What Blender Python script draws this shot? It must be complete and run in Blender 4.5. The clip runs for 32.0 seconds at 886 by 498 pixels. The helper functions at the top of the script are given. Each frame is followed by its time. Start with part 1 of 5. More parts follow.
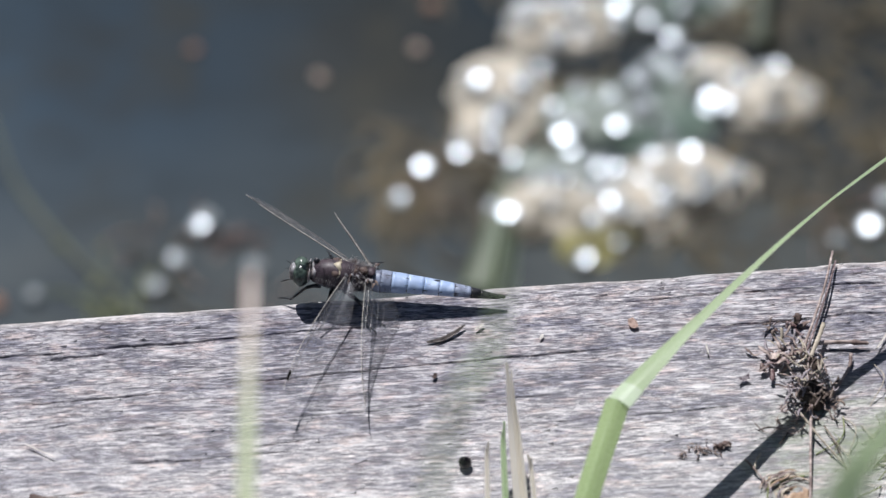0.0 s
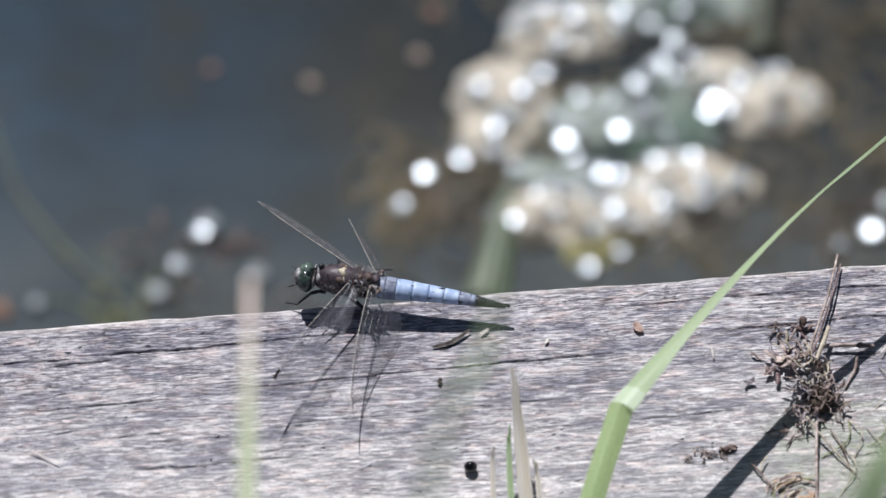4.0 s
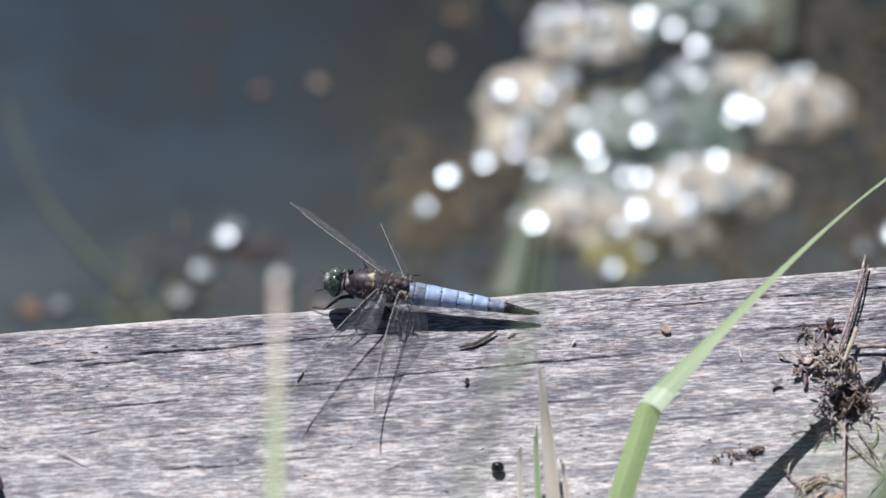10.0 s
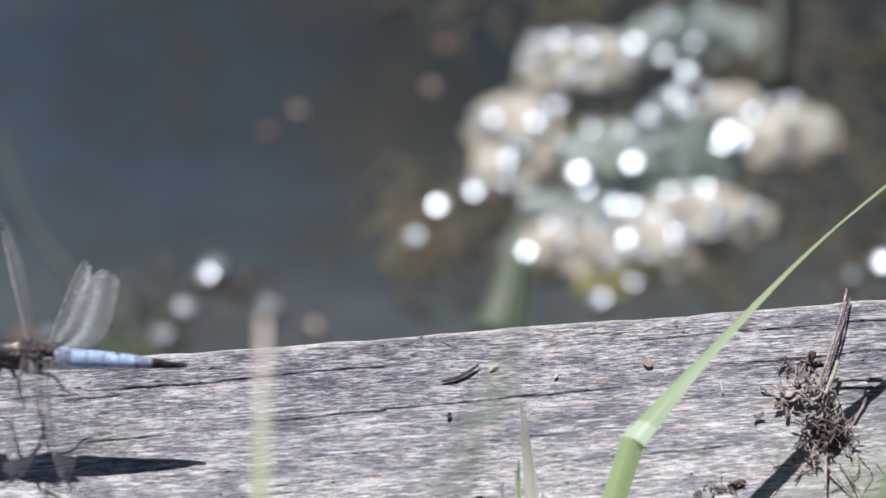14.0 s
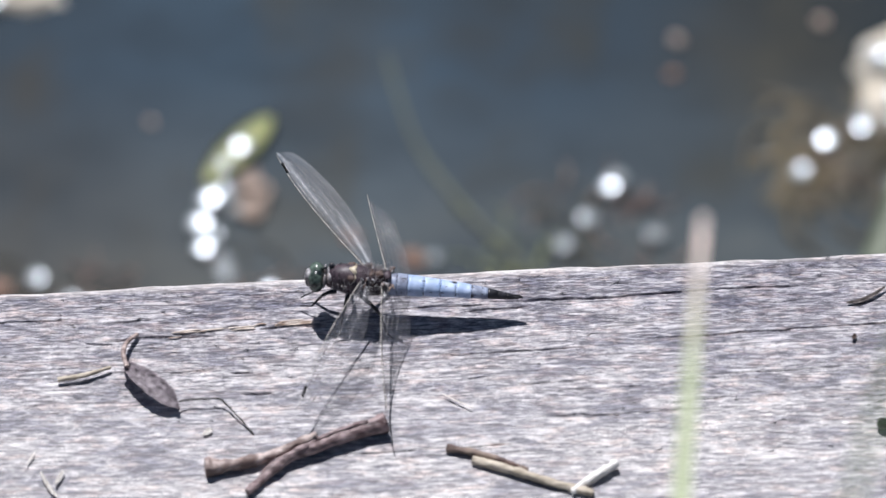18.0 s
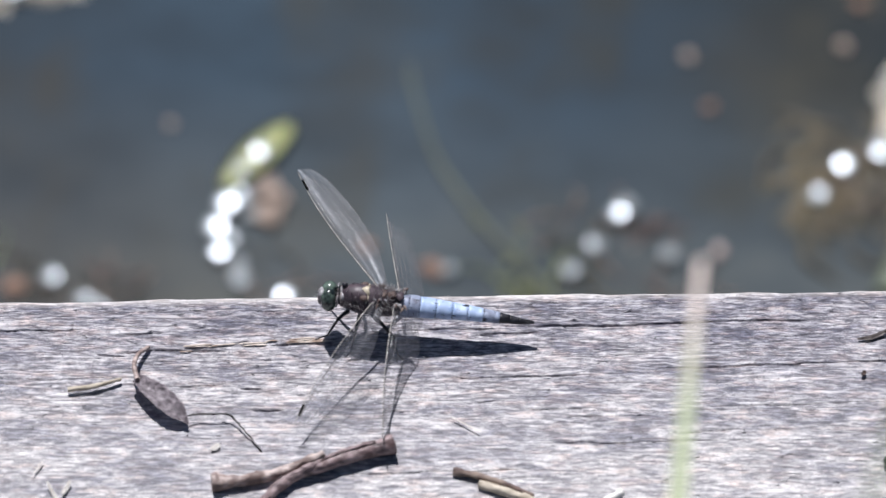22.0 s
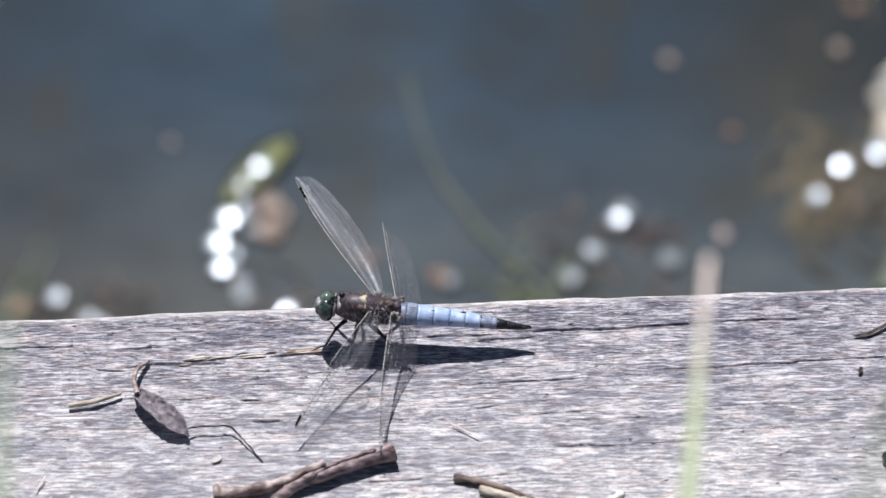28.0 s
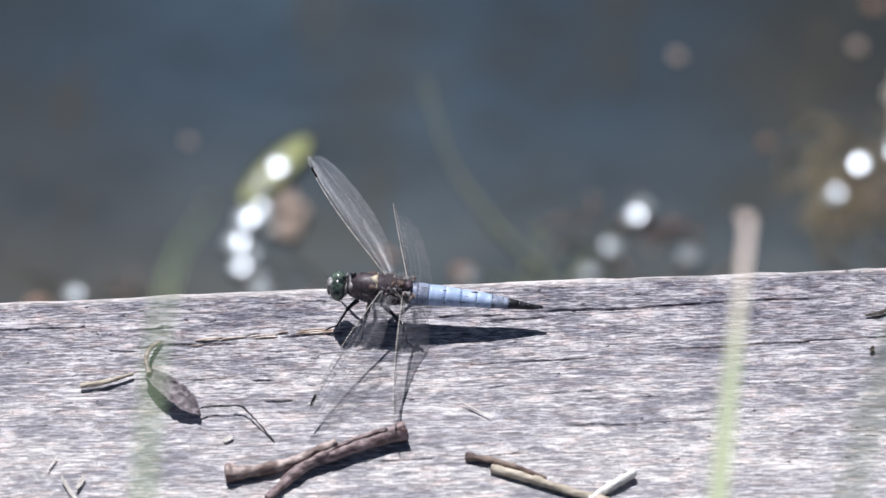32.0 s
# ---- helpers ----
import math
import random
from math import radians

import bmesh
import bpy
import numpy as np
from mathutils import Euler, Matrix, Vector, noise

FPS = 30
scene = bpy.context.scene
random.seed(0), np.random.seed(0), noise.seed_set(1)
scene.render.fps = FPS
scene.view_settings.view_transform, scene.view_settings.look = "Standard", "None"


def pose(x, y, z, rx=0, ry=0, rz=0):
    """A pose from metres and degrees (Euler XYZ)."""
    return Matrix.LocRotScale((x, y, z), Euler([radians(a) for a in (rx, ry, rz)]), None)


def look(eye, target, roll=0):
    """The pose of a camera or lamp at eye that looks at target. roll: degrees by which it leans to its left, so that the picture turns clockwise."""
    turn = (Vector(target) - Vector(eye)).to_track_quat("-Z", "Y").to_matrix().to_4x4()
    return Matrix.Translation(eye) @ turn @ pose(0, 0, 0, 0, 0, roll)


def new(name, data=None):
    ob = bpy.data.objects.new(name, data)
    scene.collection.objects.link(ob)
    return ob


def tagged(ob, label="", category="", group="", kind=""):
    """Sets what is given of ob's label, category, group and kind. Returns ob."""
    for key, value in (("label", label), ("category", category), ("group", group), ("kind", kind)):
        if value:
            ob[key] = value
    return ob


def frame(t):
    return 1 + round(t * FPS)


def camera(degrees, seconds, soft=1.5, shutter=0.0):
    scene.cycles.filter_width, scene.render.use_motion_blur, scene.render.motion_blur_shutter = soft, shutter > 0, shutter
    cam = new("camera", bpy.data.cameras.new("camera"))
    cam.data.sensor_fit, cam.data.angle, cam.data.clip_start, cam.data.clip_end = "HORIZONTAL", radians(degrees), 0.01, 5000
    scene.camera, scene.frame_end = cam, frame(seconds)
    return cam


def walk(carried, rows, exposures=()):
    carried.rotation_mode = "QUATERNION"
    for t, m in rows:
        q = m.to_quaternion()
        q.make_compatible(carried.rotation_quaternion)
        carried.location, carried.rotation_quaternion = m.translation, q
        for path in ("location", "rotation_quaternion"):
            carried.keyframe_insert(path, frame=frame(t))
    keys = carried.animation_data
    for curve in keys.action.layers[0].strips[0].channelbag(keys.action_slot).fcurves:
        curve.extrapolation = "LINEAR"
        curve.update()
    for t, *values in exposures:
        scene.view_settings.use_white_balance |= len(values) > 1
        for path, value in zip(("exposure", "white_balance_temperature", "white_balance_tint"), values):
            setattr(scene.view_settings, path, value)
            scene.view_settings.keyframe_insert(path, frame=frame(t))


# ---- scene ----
WIDE, FOCUS = 5.6, 1.99
cam = camera(WIDE, 32.0, soft=1.5, shutter=0.12)
cam.data.dof.use_dof = True
cam.data.dof.focus_distance = FOCUS
cam.data.dof.aperture_fstop = 13.2
cam.data.dof.aperture_blades = 0


def aim(x, y, z, yaw, pitch, roll):
    """A camera pose from its place, its heading (degrees right of +y), its pitch and its lean."""
    a, b = radians(yaw), radians(pitch)
    d = Vector((math.sin(a) * math.cos(b), math.cos(a) * math.cos(b), math.sin(b)))
    return look((x, y, z), Vector((x, y, z)) + d * 2.0, roll)


PATH = [
    (0, -0.08525, -1.27945, 1.53651, 4.0328, -50.1885, 0.1634),
    (0.5, -0.08606, -1.28073, 1.53509, 4.0056, -50.0892, 0.1217),
    (1, -0.08654, -1.28033, 1.53291, 4.0248, -50.0793, 0.1451),
    (1.5, -0.08780, -1.28042, 1.53304, 4.0578, -50.0572, 0.0559),
    (2, -0.09262, -1.28267, 1.53426, 4.3055, -50.0311, 0.1969),
    (2.5, -0.08920, -1.28192, 1.53514, 4.1143, -50.0862, 0.0504),
    (3, -0.08718, -1.28209, 1.53666, 4.0351, -50.0678, -0.0247),
    (3.5, -0.08685, -1.27986, 1.53492, 4.0795, -50.1062, -0.0863),
    (5.5, -0.09222, -1.27889, 1.53004, 4.1979, -50.0336, 0.2935),
    (6, -0.09153, -1.27663, 1.52775, 4.1955, -50.0628, 0.2518),
    (6.5, -0.09465, -1.28264, 1.52591, 4.3599, -49.8773, 0.4221),
    (7, -0.09775, -1.28560, 1.52770, 4.4501, -49.8342, 0.5576),
    (7.5, -0.09742, -1.28404, 1.52856, 4.3288, -49.8676, 0.4693),
    (8, -0.09289, -1.28295, 1.52616, 4.0549, -49.9224, 0.2385),
    (8.5, -0.08928, -1.28140, 1.52699, 3.9874, -49.9378, -0.0551),
    (9, -0.08963, -1.28243, 1.53209, 4.0000, -50.0000, 0.0000),
    (9.5, -0.09271, -1.28136, 1.53193, 4.1026, -49.9643, 0.1093),
    (10, -0.09209, -1.28004, 1.52888, 4.0259, -49.9919, 0.0285),
    (10.5, -0.08893, -1.28016, 1.52911, 3.9256, -49.9711, 0.1047),
    (11, -0.08773, -1.28304, 1.53244, 3.9010, -49.8877, 0.1558),
    (11.5, -0.08779, -1.28403, 1.53531, 3.8995, -49.8773, 0.1110),
    (12, -0.08792, -1.28313, 1.53361, 3.8696, -49.8497, 0.1149),
    (12.5, -0.08889, -1.28306, 1.52906, 4.0012, -49.8170, 0.1506),
    (13, -0.09125, -1.28852, 1.52874, 4.1149, -49.6716, 0.3735),
    (13.5, -0.08855, -1.28680, 1.53067, 3.9544, -49.7124, 0.5255),
    (14, -0.08377, -1.27834, 1.53604, 3.8343, -49.9576, -0.2569),
    (14.5, -0.08485, -1.27257, 1.53151, 3.2457, -50.1749, -0.8275),
    (15, -0.09830, -1.27507, 1.53566, 2.5803, -50.2349, -0.8652),
    (15.5, -0.10255, -1.29185, 1.52736, 1.5466, -49.8776, -1.2062),
    (17.5, -0.11164, -1.28898, 1.52555, 1.0984, -49.9485, -0.8418),
    (18, -0.10932, -1.28695, 1.52385, 0.9478, -50.0300, -0.8061),
    (18.5, -0.10625, -1.28674, 1.52277, 1.0162, -50.0344, -0.5742),
    (19, -0.10439, -1.29052, 1.52612, 0.7654, -49.9173, -0.6834),
    (19.5, -0.10867, -1.28834, 1.52910, 0.7542, -50.0160, -0.6322),
    (20, -0.11150, -1.28335, 1.52918, 0.8317, -50.2198, -0.5740),
    (20.5, -0.11195, -1.28279, 1.53020, 0.9510, -50.2238, -0.4003),
    (21, -0.10929, -1.28388, 1.53347, 0.7547, -50.1556, 0.4879),
    (21.5, -0.10714, -1.27990, 1.53406, 0.5890, -50.3051, 0.5092),
    (22, -0.10781, -1.27965, 1.53472, 0.7471, -50.2511, 0.9639),
    (22.5, -0.10938, -1.27848, 1.53336, 0.7143, -50.2683, 0.8896),
    (23, -0.11171, -1.27566, 1.53482, 0.8347, -50.3516, 1.1014),
    (23.5, -0.10701, -1.27780, 1.53387, 0.8658, -50.3242, 0.8053),
    (24, -0.10924, -1.27956, 1.53234, 0.9294, -50.1925, 0.6595),
    (24.5, -0.11045, -1.28073, 1.53024, 0.8430, -50.1931, 0.3223),
    (25, -0.10606, -1.28381, 1.52683, 0.7114, -50.0911, -0.1562),
    (25.5, -0.10719, -1.28372, 1.52953, 0.8276, -50.1018, -0.2007),
    (27.5, -0.10134, -1.29237, 1.53855, 0.5419, -49.9925, -0.6339),
    (28, -0.10134, -1.28874, 1.53852, 0.4943, -50.0743, -0.6266),
    (28.5, -0.09800, -1.29213, 1.53728, 0.3530, -50.0186, -0.8865),
    (29, -0.09534, -1.29368, 1.53525, 0.1886, -50.0119, -1.0193),
    (29.5, -0.09891, -1.29441, 1.53712, 0.3814, -50.0123, -0.7937),
    (30, -0.10512, -1.29218, 1.53889, 0.5581, -50.1159, -0.6145),
    (30.5, -0.09849, -1.29637, 1.53485, 0.2674, -49.9710, -0.8699),
    (31, -0.09377, -1.29984, 1.53183, 0.0511, -49.8399, -1.1253),
    (31.5, -0.09311, -1.30375, 1.53054, 0.0238, -49.7349, -1.1486),
    (32, -0.09411, -1.30476, 1.52609, 0.0515, -49.6155, -1.0637),
]
walk(cam, [(t, aim(*p)) for t, *p in PATH], exposures=[(0, 0.02, 6040, 12), (14, 0.02, 6040, 12), (15.2, 0.04, 6020, 13), (17.5, 0.23, 5990, 13), (32, 0.23, 5990, 13)])

# ---- light: a high sun beyond the beam, clear sky ----
SUN_AZ, SUN_EL = 14.0, 58.0          # degrees left of +y, above the horizon
SUN_DIR = Vector((-math.sin(radians(SUN_AZ)) * math.cos(radians(SUN_EL)),
                  math.cos(radians(SUN_AZ)) * math.cos(radians(SUN_EL)), math.sin(radians(SUN_EL))))
world = bpy.data.worlds.new("sky")
scene.world = world
world.use_nodes = True
wn = world.node_tree.nodes
sky = wn.new("ShaderNodeTexSky")
sky.sky_type, sky.sun_disc = "NISHITA", False
sky.sun_elevation, sky.sun_rotation = radians(SUN_EL), radians(-SUN_AZ)
wn["Background"].inputs["Strength"].default_value = 0.029
world.node_tree.links.new(sky.outputs["Color"], wn["Background"].inputs["Color"])
sun_data = bpy.data.lights.new("sun", "SUN")
sun_data.energy, sun_data.angle, sun_data.color = 5.0, radians(0.53), (1.0, 0.955, 0.90)
sun = new("sun", sun_data)
sun.matrix_world = look(SUN_DIR * 20, (0, 0, 0))


# ---- materials ----
def material(name):
    m = bpy.data.materials.new(name)
    m.use_nodes = True
    return m, m.node_tree.nodes, m.node_tree.links, m.node_tree.nodes["Principled BSDF"]


def coords(n, l, scale, kind="Object", at=(0, 0, 0)):
    tc, mp = n.new("ShaderNodeTexCoord"), n.new("ShaderNodeMapping")
    mp.inputs["Scale"].default_value, mp.inputs["Location"].default_value = scale, at
    l.new(tc.outputs[kind], mp.inputs["Vector"])
    return mp.outputs["Vector"]


def noise_node(n, l, vec, scale, detail=4.0, rough=0.55):
    t = n.new("ShaderNodeTexNoise")
    t.inputs["Scale"].default_value, t.inputs["Detail"].default_value = scale, detail
    t.inputs["Roughness"].default_value = rough
    l.new(vec, t.inputs["Vector"])
    return t.outputs["Fac"]


def ramp(n, l, fac, stops):
    r = n.new("ShaderNodeValToRGB")
    while len(r.color_ramp.elements) < len(stops):
        r.color_ramp.elements.new(0.5)
    for e, (p, c) in zip(r.color_ramp.elements, stops):
        e.position, e.color = p, (*c, 1)
    l.new(fac, r.inputs["Fac"])
    return r.outputs["Color"]


def mix(n, l, fac, a, b, blend="MIX"):
    m = n.new("ShaderNodeMix")
    m.data_type, m.blend_type = "RGBA", blend
    for sock, v in ((m.inputs[0], fac), (m.inputs[6], a), (m.inputs[7], b)):
        if isinstance(v, (int, float)):
            sock.default_value = v
        elif isinstance(v, tuple):
            sock.default_value = (*v, 1)
        else:
            l.new(v, sock)
    return m.outputs[2]


def bump(n, l, height, strength, distance, bsdf):
    b = n.new("ShaderNodeBump")
    b.inputs["Strength"].default_value, b.inputs["Distance"].default_value = strength, distance
    l.new(height, b.inputs["Height"])
    l.new(b.outputs["Normal"], bsdf.inputs["Normal"])


def grained(name, dark, light, scale, rough=0.6, stretch=(1, 1, 1), bump_mm=0.1, spec=0.4, patch=None, patch_scale=60, detail=5):
    """A two-tone noise material with relief; patch: a third colour in larger spots."""
    m, n, l, b = material(name)
    f = noise_node(n, l, coords(n, l, stretch), scale, detail)
    c = ramp(n, l, f, [(0.32, dark), (0.68, light)])
    if patch:
        g = noise_node(n, l, coords(n, l, (1, 1, 1)), patch_scale, 2)
        c = mix(n, l, ramp(n, l, g, [(0.48, (0, 0, 0)), (0.62, (1, 1, 1))]), c, patch)
    l.new(c, b.inputs["Base Color"])
    b.inputs["Roughness"].default_value = rough
    b.inputs["Specular IOR Level"].default_value = spec
    bump(n, l, f, 0.6, bump_mm / 1000, b)
    return m


def weathered_wood():
    m, n, l, b = material("weathered wood")
    fibre = noise_node(n, l, coords(n, l, (300, 2100, 900)), 1.0, 8, 0.78)
    line = noise_node(n, l, coords(n, l, (70, 1300, 300)), 1.0, 6, 0.70)
    ridge = noise_node(n, l, coords(n, l, (90, 1000, 300), at=(4, 2, 9)), 1.0, 7, 0.72)
    band = noise_node(n, l, coords(n, l, (48, 150, 90)), 1.0, 9, 0.72)
    broad = noise_node(n, l, coords(n, l, (9, 42, 30), at=(1, 8, 3)), 1.0, 5, 0.65)
    blotch = noise_node(n, l, coords(n, l, (70, 210, 80), at=(2, 5, 3)), 1.0, 8, 0.72)
    speck = noise_node(n, l, coords(n, l, (1300, 2300, 900)), 1.0, 3, 0.6)
    rosy = noise_node(n, l, coords(n, l, (130, 420, 200), at=(3, 7, 1)), 1.0, 7, 0.72)
    c = ramp(n, l, fibre, [(0.38, (0.06, 0.057, 0.068)), (0.455, (0.21, 0.20, 0.215)), (0.515, (0.39, 0.375, 0.38)), (0.60, (0.89, 0.855, 0.83))])
    # bluish worn patches, pale ridges, hairline splits
    c = mix(n, l, ramp(n, l, band, [(0.43, (0.95, 0.95, 0.95)), (0.51, (0, 0, 0))]), c, mix(n, l, 1.0, c, (0.44, 0.45, 0.535), "MULTIPLY"))
    c = mix(n, l, ramp(n, l, broad, [(0.40, (0.8, 0.8, 0.8)), (0.55, (0, 0, 0))]), c, mix(n, l, 1.0, c, (0.62, 0.63, 0.70), "MULTIPLY"))
    c = mix(n, l, ramp(n, l, blotch, [(0.53, (0, 0, 0)), (0.62, (0.65, 0.65, 0.65))]), c, (0.84, 0.805, 0.78))
    c = mix(n, l, ramp(n, l, ridge, [(0.55, (0, 0, 0)), (0.64, (0.75, 0.75, 0.75))]), c, (0.92, 0.89, 0.87))
    c = mix(n, l, ramp(n, l, line, [(0.385, (0.9, 0.9, 0.9)), (0.445, (0, 0, 0))]), c, (0.075, 0.07, 0.085))
    c = mix(n, l, ramp(n, l, speck, [(0.35, (0.7, 0.7, 0.7)), (0.40, (0, 0, 0))]), c, (0.10, 0.095, 0.11))
    c = mix(n, l, ramp(n, l, rosy, [(0.50, (0, 0, 0)), (0.60, (0.9, 0.9, 0.9))]), c, mix(n, l, 1.0, c, (1.05, 0.92, 0.86), "MULTIPLY"))
    # a green algal stain by the root clod
    away, stain = n.new("ShaderNodeVectorMath"), n.new("ShaderNodeMapRange")
    away.operation = "DISTANCE"
    l.new(mix(n, l, 0.010, coords(n, l, (1, 0.8, 1)), ramp(n, l, blotch, [(0.3, (0, 0, 0)), (0.7, (1, 1, 1))]), "ADD"), away.inputs[0])
    away.inputs[1].default_value = (0.089, -0.050, 0.005)
    l.new(away.outputs["Value"], stain.inputs["Value"])
    stain.inputs["From Min"].default_value, stain.inputs["From Max"].default_value = 0.021, 0.010
    c = mix(n, l, stain.outputs["Result"], c, mix(n, l, ramp(n, l, rosy, [(0.40, (0.55, 0.55, 0.55)), (0.56, (0.12, 0.12, 0.12))]), c, (0.22, 0.27, 0.12)))
    # darker and bluer by the back edge, paler towards the front
    sep, graded = n.new("ShaderNodeSeparateXYZ"), n.new("ShaderNodeMapRange")
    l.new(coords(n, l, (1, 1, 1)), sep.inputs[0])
    l.new(sep.outputs["Y"], graded.inputs["Value"])
    graded.inputs["From Min"].default_value, graded.inputs["From Max"].default_value = -0.028, -0.062
    c = mix(n, l, graded.outputs["Result"], mix(n, l, 1.0, c, (0.84, 0.84, 0.88), "MULTIPLY"), mix(n, l, 0.12, c, (0.95, 0.93, 0.92)))
    # the back arris catching the sun, painted in as a pale cream line
    shear, rim = n.new("ShaderNodeVectorMath"), n.new("ShaderNodeMapRange")
    shear.operation = "DOT_PRODUCT"
    l.new(coords(n, l, (1, 1, 1)), shear.inputs[0])
    shear.inputs[1].default_value = (-0.028, 1, 0)
    l.new(shear.outputs["Value"], rim.inputs["Value"])
    rim.inputs["From Min"].default_value, rim.inputs["From Max"].default_value = -0.0162, -0.0146
    rim.inputs["To Max"].default_value = 0.32
    c = mix(n, l, rim.outputs["Result"], c, (0.82, 0.77, 0.71))
    l.new(c, b.inputs["Base Color"])
    b.inputs["Roughness"].default_value = 0.6
    b.inputs["Specular IOR Level"].default_value = 0.38
    bump(n, l, mix(n, l, 0.35, fibre, line), 0.85, 0.0004, b)
    return m


def pond_water():
    m, n, l, b = material("murky pond water")
    big = noise_node(n, l, coords(n, l, (9, 13, 1), at=(0.35, 2.2, 0)), 1.0, 3, 0.5)
    weed = noise_node(n, l, coords(n, l, (34, 22, 1)), 1.0, 3, 0.5)
    c = ramp(n, l, big, [(0.40, (0.014, 0.022, 0.029)), (0.64, (0.034, 0.033, 0.026))])
    sep = n.new("ShaderNodeSeparateXYZ")
    l.new(coords(n, l, (1, 1, 1)), sep.inputs[0])
    swirl = noise_node(n, l, coords(n, l, (21, 30, 1), at=(1.7, 0.4, 0)), 1.0, 4, 0.6)
    from_algae = n.new("ShaderNodeVectorMath")
    from_algae.operation = "DISTANCE"
    l.new(coords(n, l, (0.7, 1, 0)), from_algae.inputs[0])
    from_algae.inputs[1].default_value = (0.075, 0.37, 0)
    # darker round the algae, lighter bluish farther out, darker beyond, paler towards the beam
    for source, near, far, tone in ((from_algae.outputs["Value"], 0.066, 0.118, (0.034, 0.060, 0.088)), (from_algae.outputs["Value"], 0.19, 0.26, (0.019, 0.034, 0.049)), (sep.outputs["Y"], 0.35, 0.255, (0.088, 0.092, 0.082))):
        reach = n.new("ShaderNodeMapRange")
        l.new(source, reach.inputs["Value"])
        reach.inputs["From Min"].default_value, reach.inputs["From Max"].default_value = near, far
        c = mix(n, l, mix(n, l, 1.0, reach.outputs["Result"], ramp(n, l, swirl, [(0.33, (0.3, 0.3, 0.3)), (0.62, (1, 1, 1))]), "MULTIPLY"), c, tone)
    c = mix(n, l, ramp(n, l, weed, [(0.53, (0, 0, 0)), (0.70, (0.6, 0.6, 0.6))]), c, (0.046, 0.045, 0.035))
    # a multiplier in steps along x, darker and warmer at the left, inshore only
    x_steps = n.new("ShaderNodeMapRange")
    l.new(sep.outputs["X"], x_steps.inputs["Value"])
    x_steps.inputs["From Min"].default_value, x_steps.inputs["From Max"].default_value = -0.22, 0.02
    inshore = n.new("ShaderNodeMapRange")
    l.new(sep.outputs["Y"], inshore.inputs["Value"])
    inshore.inputs["From Min"].default_value, inshore.inputs["From Max"].default_value = 0.9, 0.48
    c = mix(n, l, inshore.outputs["Result"], c, ramp(n, l, x_steps.outputs["Result"], [(0.0, (0.74, 0.68, 0.64)), (0.2, (0.80, 0.77, 0.75)), (0.36, (1.02, 1.0, 0.98)), (0.5, (1.10, 1.10, 1.10)), (0.6, (0.86, 0.87, 0.88)), (0.75, (0.80, 0.81, 0.82)), (0.92, (1.05, 1.05, 1.05)), (1.0, (1.12, 1.12, 1.12))]), "MULTIPLY")
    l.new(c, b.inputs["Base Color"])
    b.inputs["Roughness"].default_value, b.inputs["IOR"].default_value = 0.12, 1.33
    bump(n, l, noise_node(n, l, coords(n, l, (30, 18, 1)), 1.0, 2), 0.05, 0.001, b)
    return m


def wet_film():
    m, n, l, b = material("wet film")
    f = noise_node(n, l, coords(n, l, (1, 1, 1)), 300, 3)
    l.new(ramp(n, l, f, [(0.3, (0.16, 0.18, 0.18)), (0.7, (0.30, 0.32, 0.33))]), b.inputs["Base Color"])
    b.inputs["Roughness"].default_value, b.inputs["IOR"].default_value = 0.2, 1.5
    b.inputs["Specular Tint"].default_value = (0.82, 0.91, 1.0, 1)
    return m


def wing_film():
    m, n, l, b = material("wing membrane")
    n.remove(b)
    out = n["Material Output"]
    clear, gloss, milk = n.new("ShaderNodeBsdfTransparent"), n.new("ShaderNodeBsdfGlossy"), n.new("ShaderNodeBsdfTranslucent")
    haze, both = n.new("ShaderNodeBsdfDiffuse"), n.new("ShaderNodeMixShader")
    haze.inputs["Color"].default_value = (0.80, 0.86, 0.98, 1)
    both.inputs[0].default_value = 0.22
    l.new(milk.outputs[0], both.inputs[1])
    l.new(haze.outputs[0], both.inputs[2])
    clear.inputs["Color"].default_value = (0.985, 0.985, 0.98, 1)
    gloss.inputs["Roughness"].default_value = 0.46
    gloss.inputs["Color"].default_value = (0.92, 0.94, 1.0, 1)
    milk.inputs["Color"].default_value = (0.80, 0.86, 0.98, 1)
    wrinkle = noise_node(n, l, coords(n, l, (1, 1, 1)), 900, 3)
    bn = n.new("ShaderNodeBump")
    bn.inputs["Strength"].default_value, bn.inputs["Distance"].default_value = 0.5, 0.0002
    l.new(wrinkle, bn.inputs["Height"])
    l.new(bn.outputs["Normal"], gloss.inputs["Normal"])
    a, c = n.new("ShaderNodeMixShader"), n.new("ShaderNodeMixShader")
    a.inputs[0].default_value = 0.64
    patchy = noise_node(n, l, coords(n, l, (1, 1, 1)), 900, 4, 0.7)
    l.new(ramp(n, l, patchy, [(0.36, (0.07, 0.07, 0.07)), (0.68, (0.17, 0.17, 0.18))]), c.inputs[0])
    l.new(gloss.outputs[0], a.inputs[1])
    l.new(both.outputs[0], a.inputs[2])
    l.new(clear.outputs[0], c.inputs[1])
    l.new(a.outputs[0], c.inputs[2])
    l.new(c.outputs[0], out.inputs["Surface"])
    return m


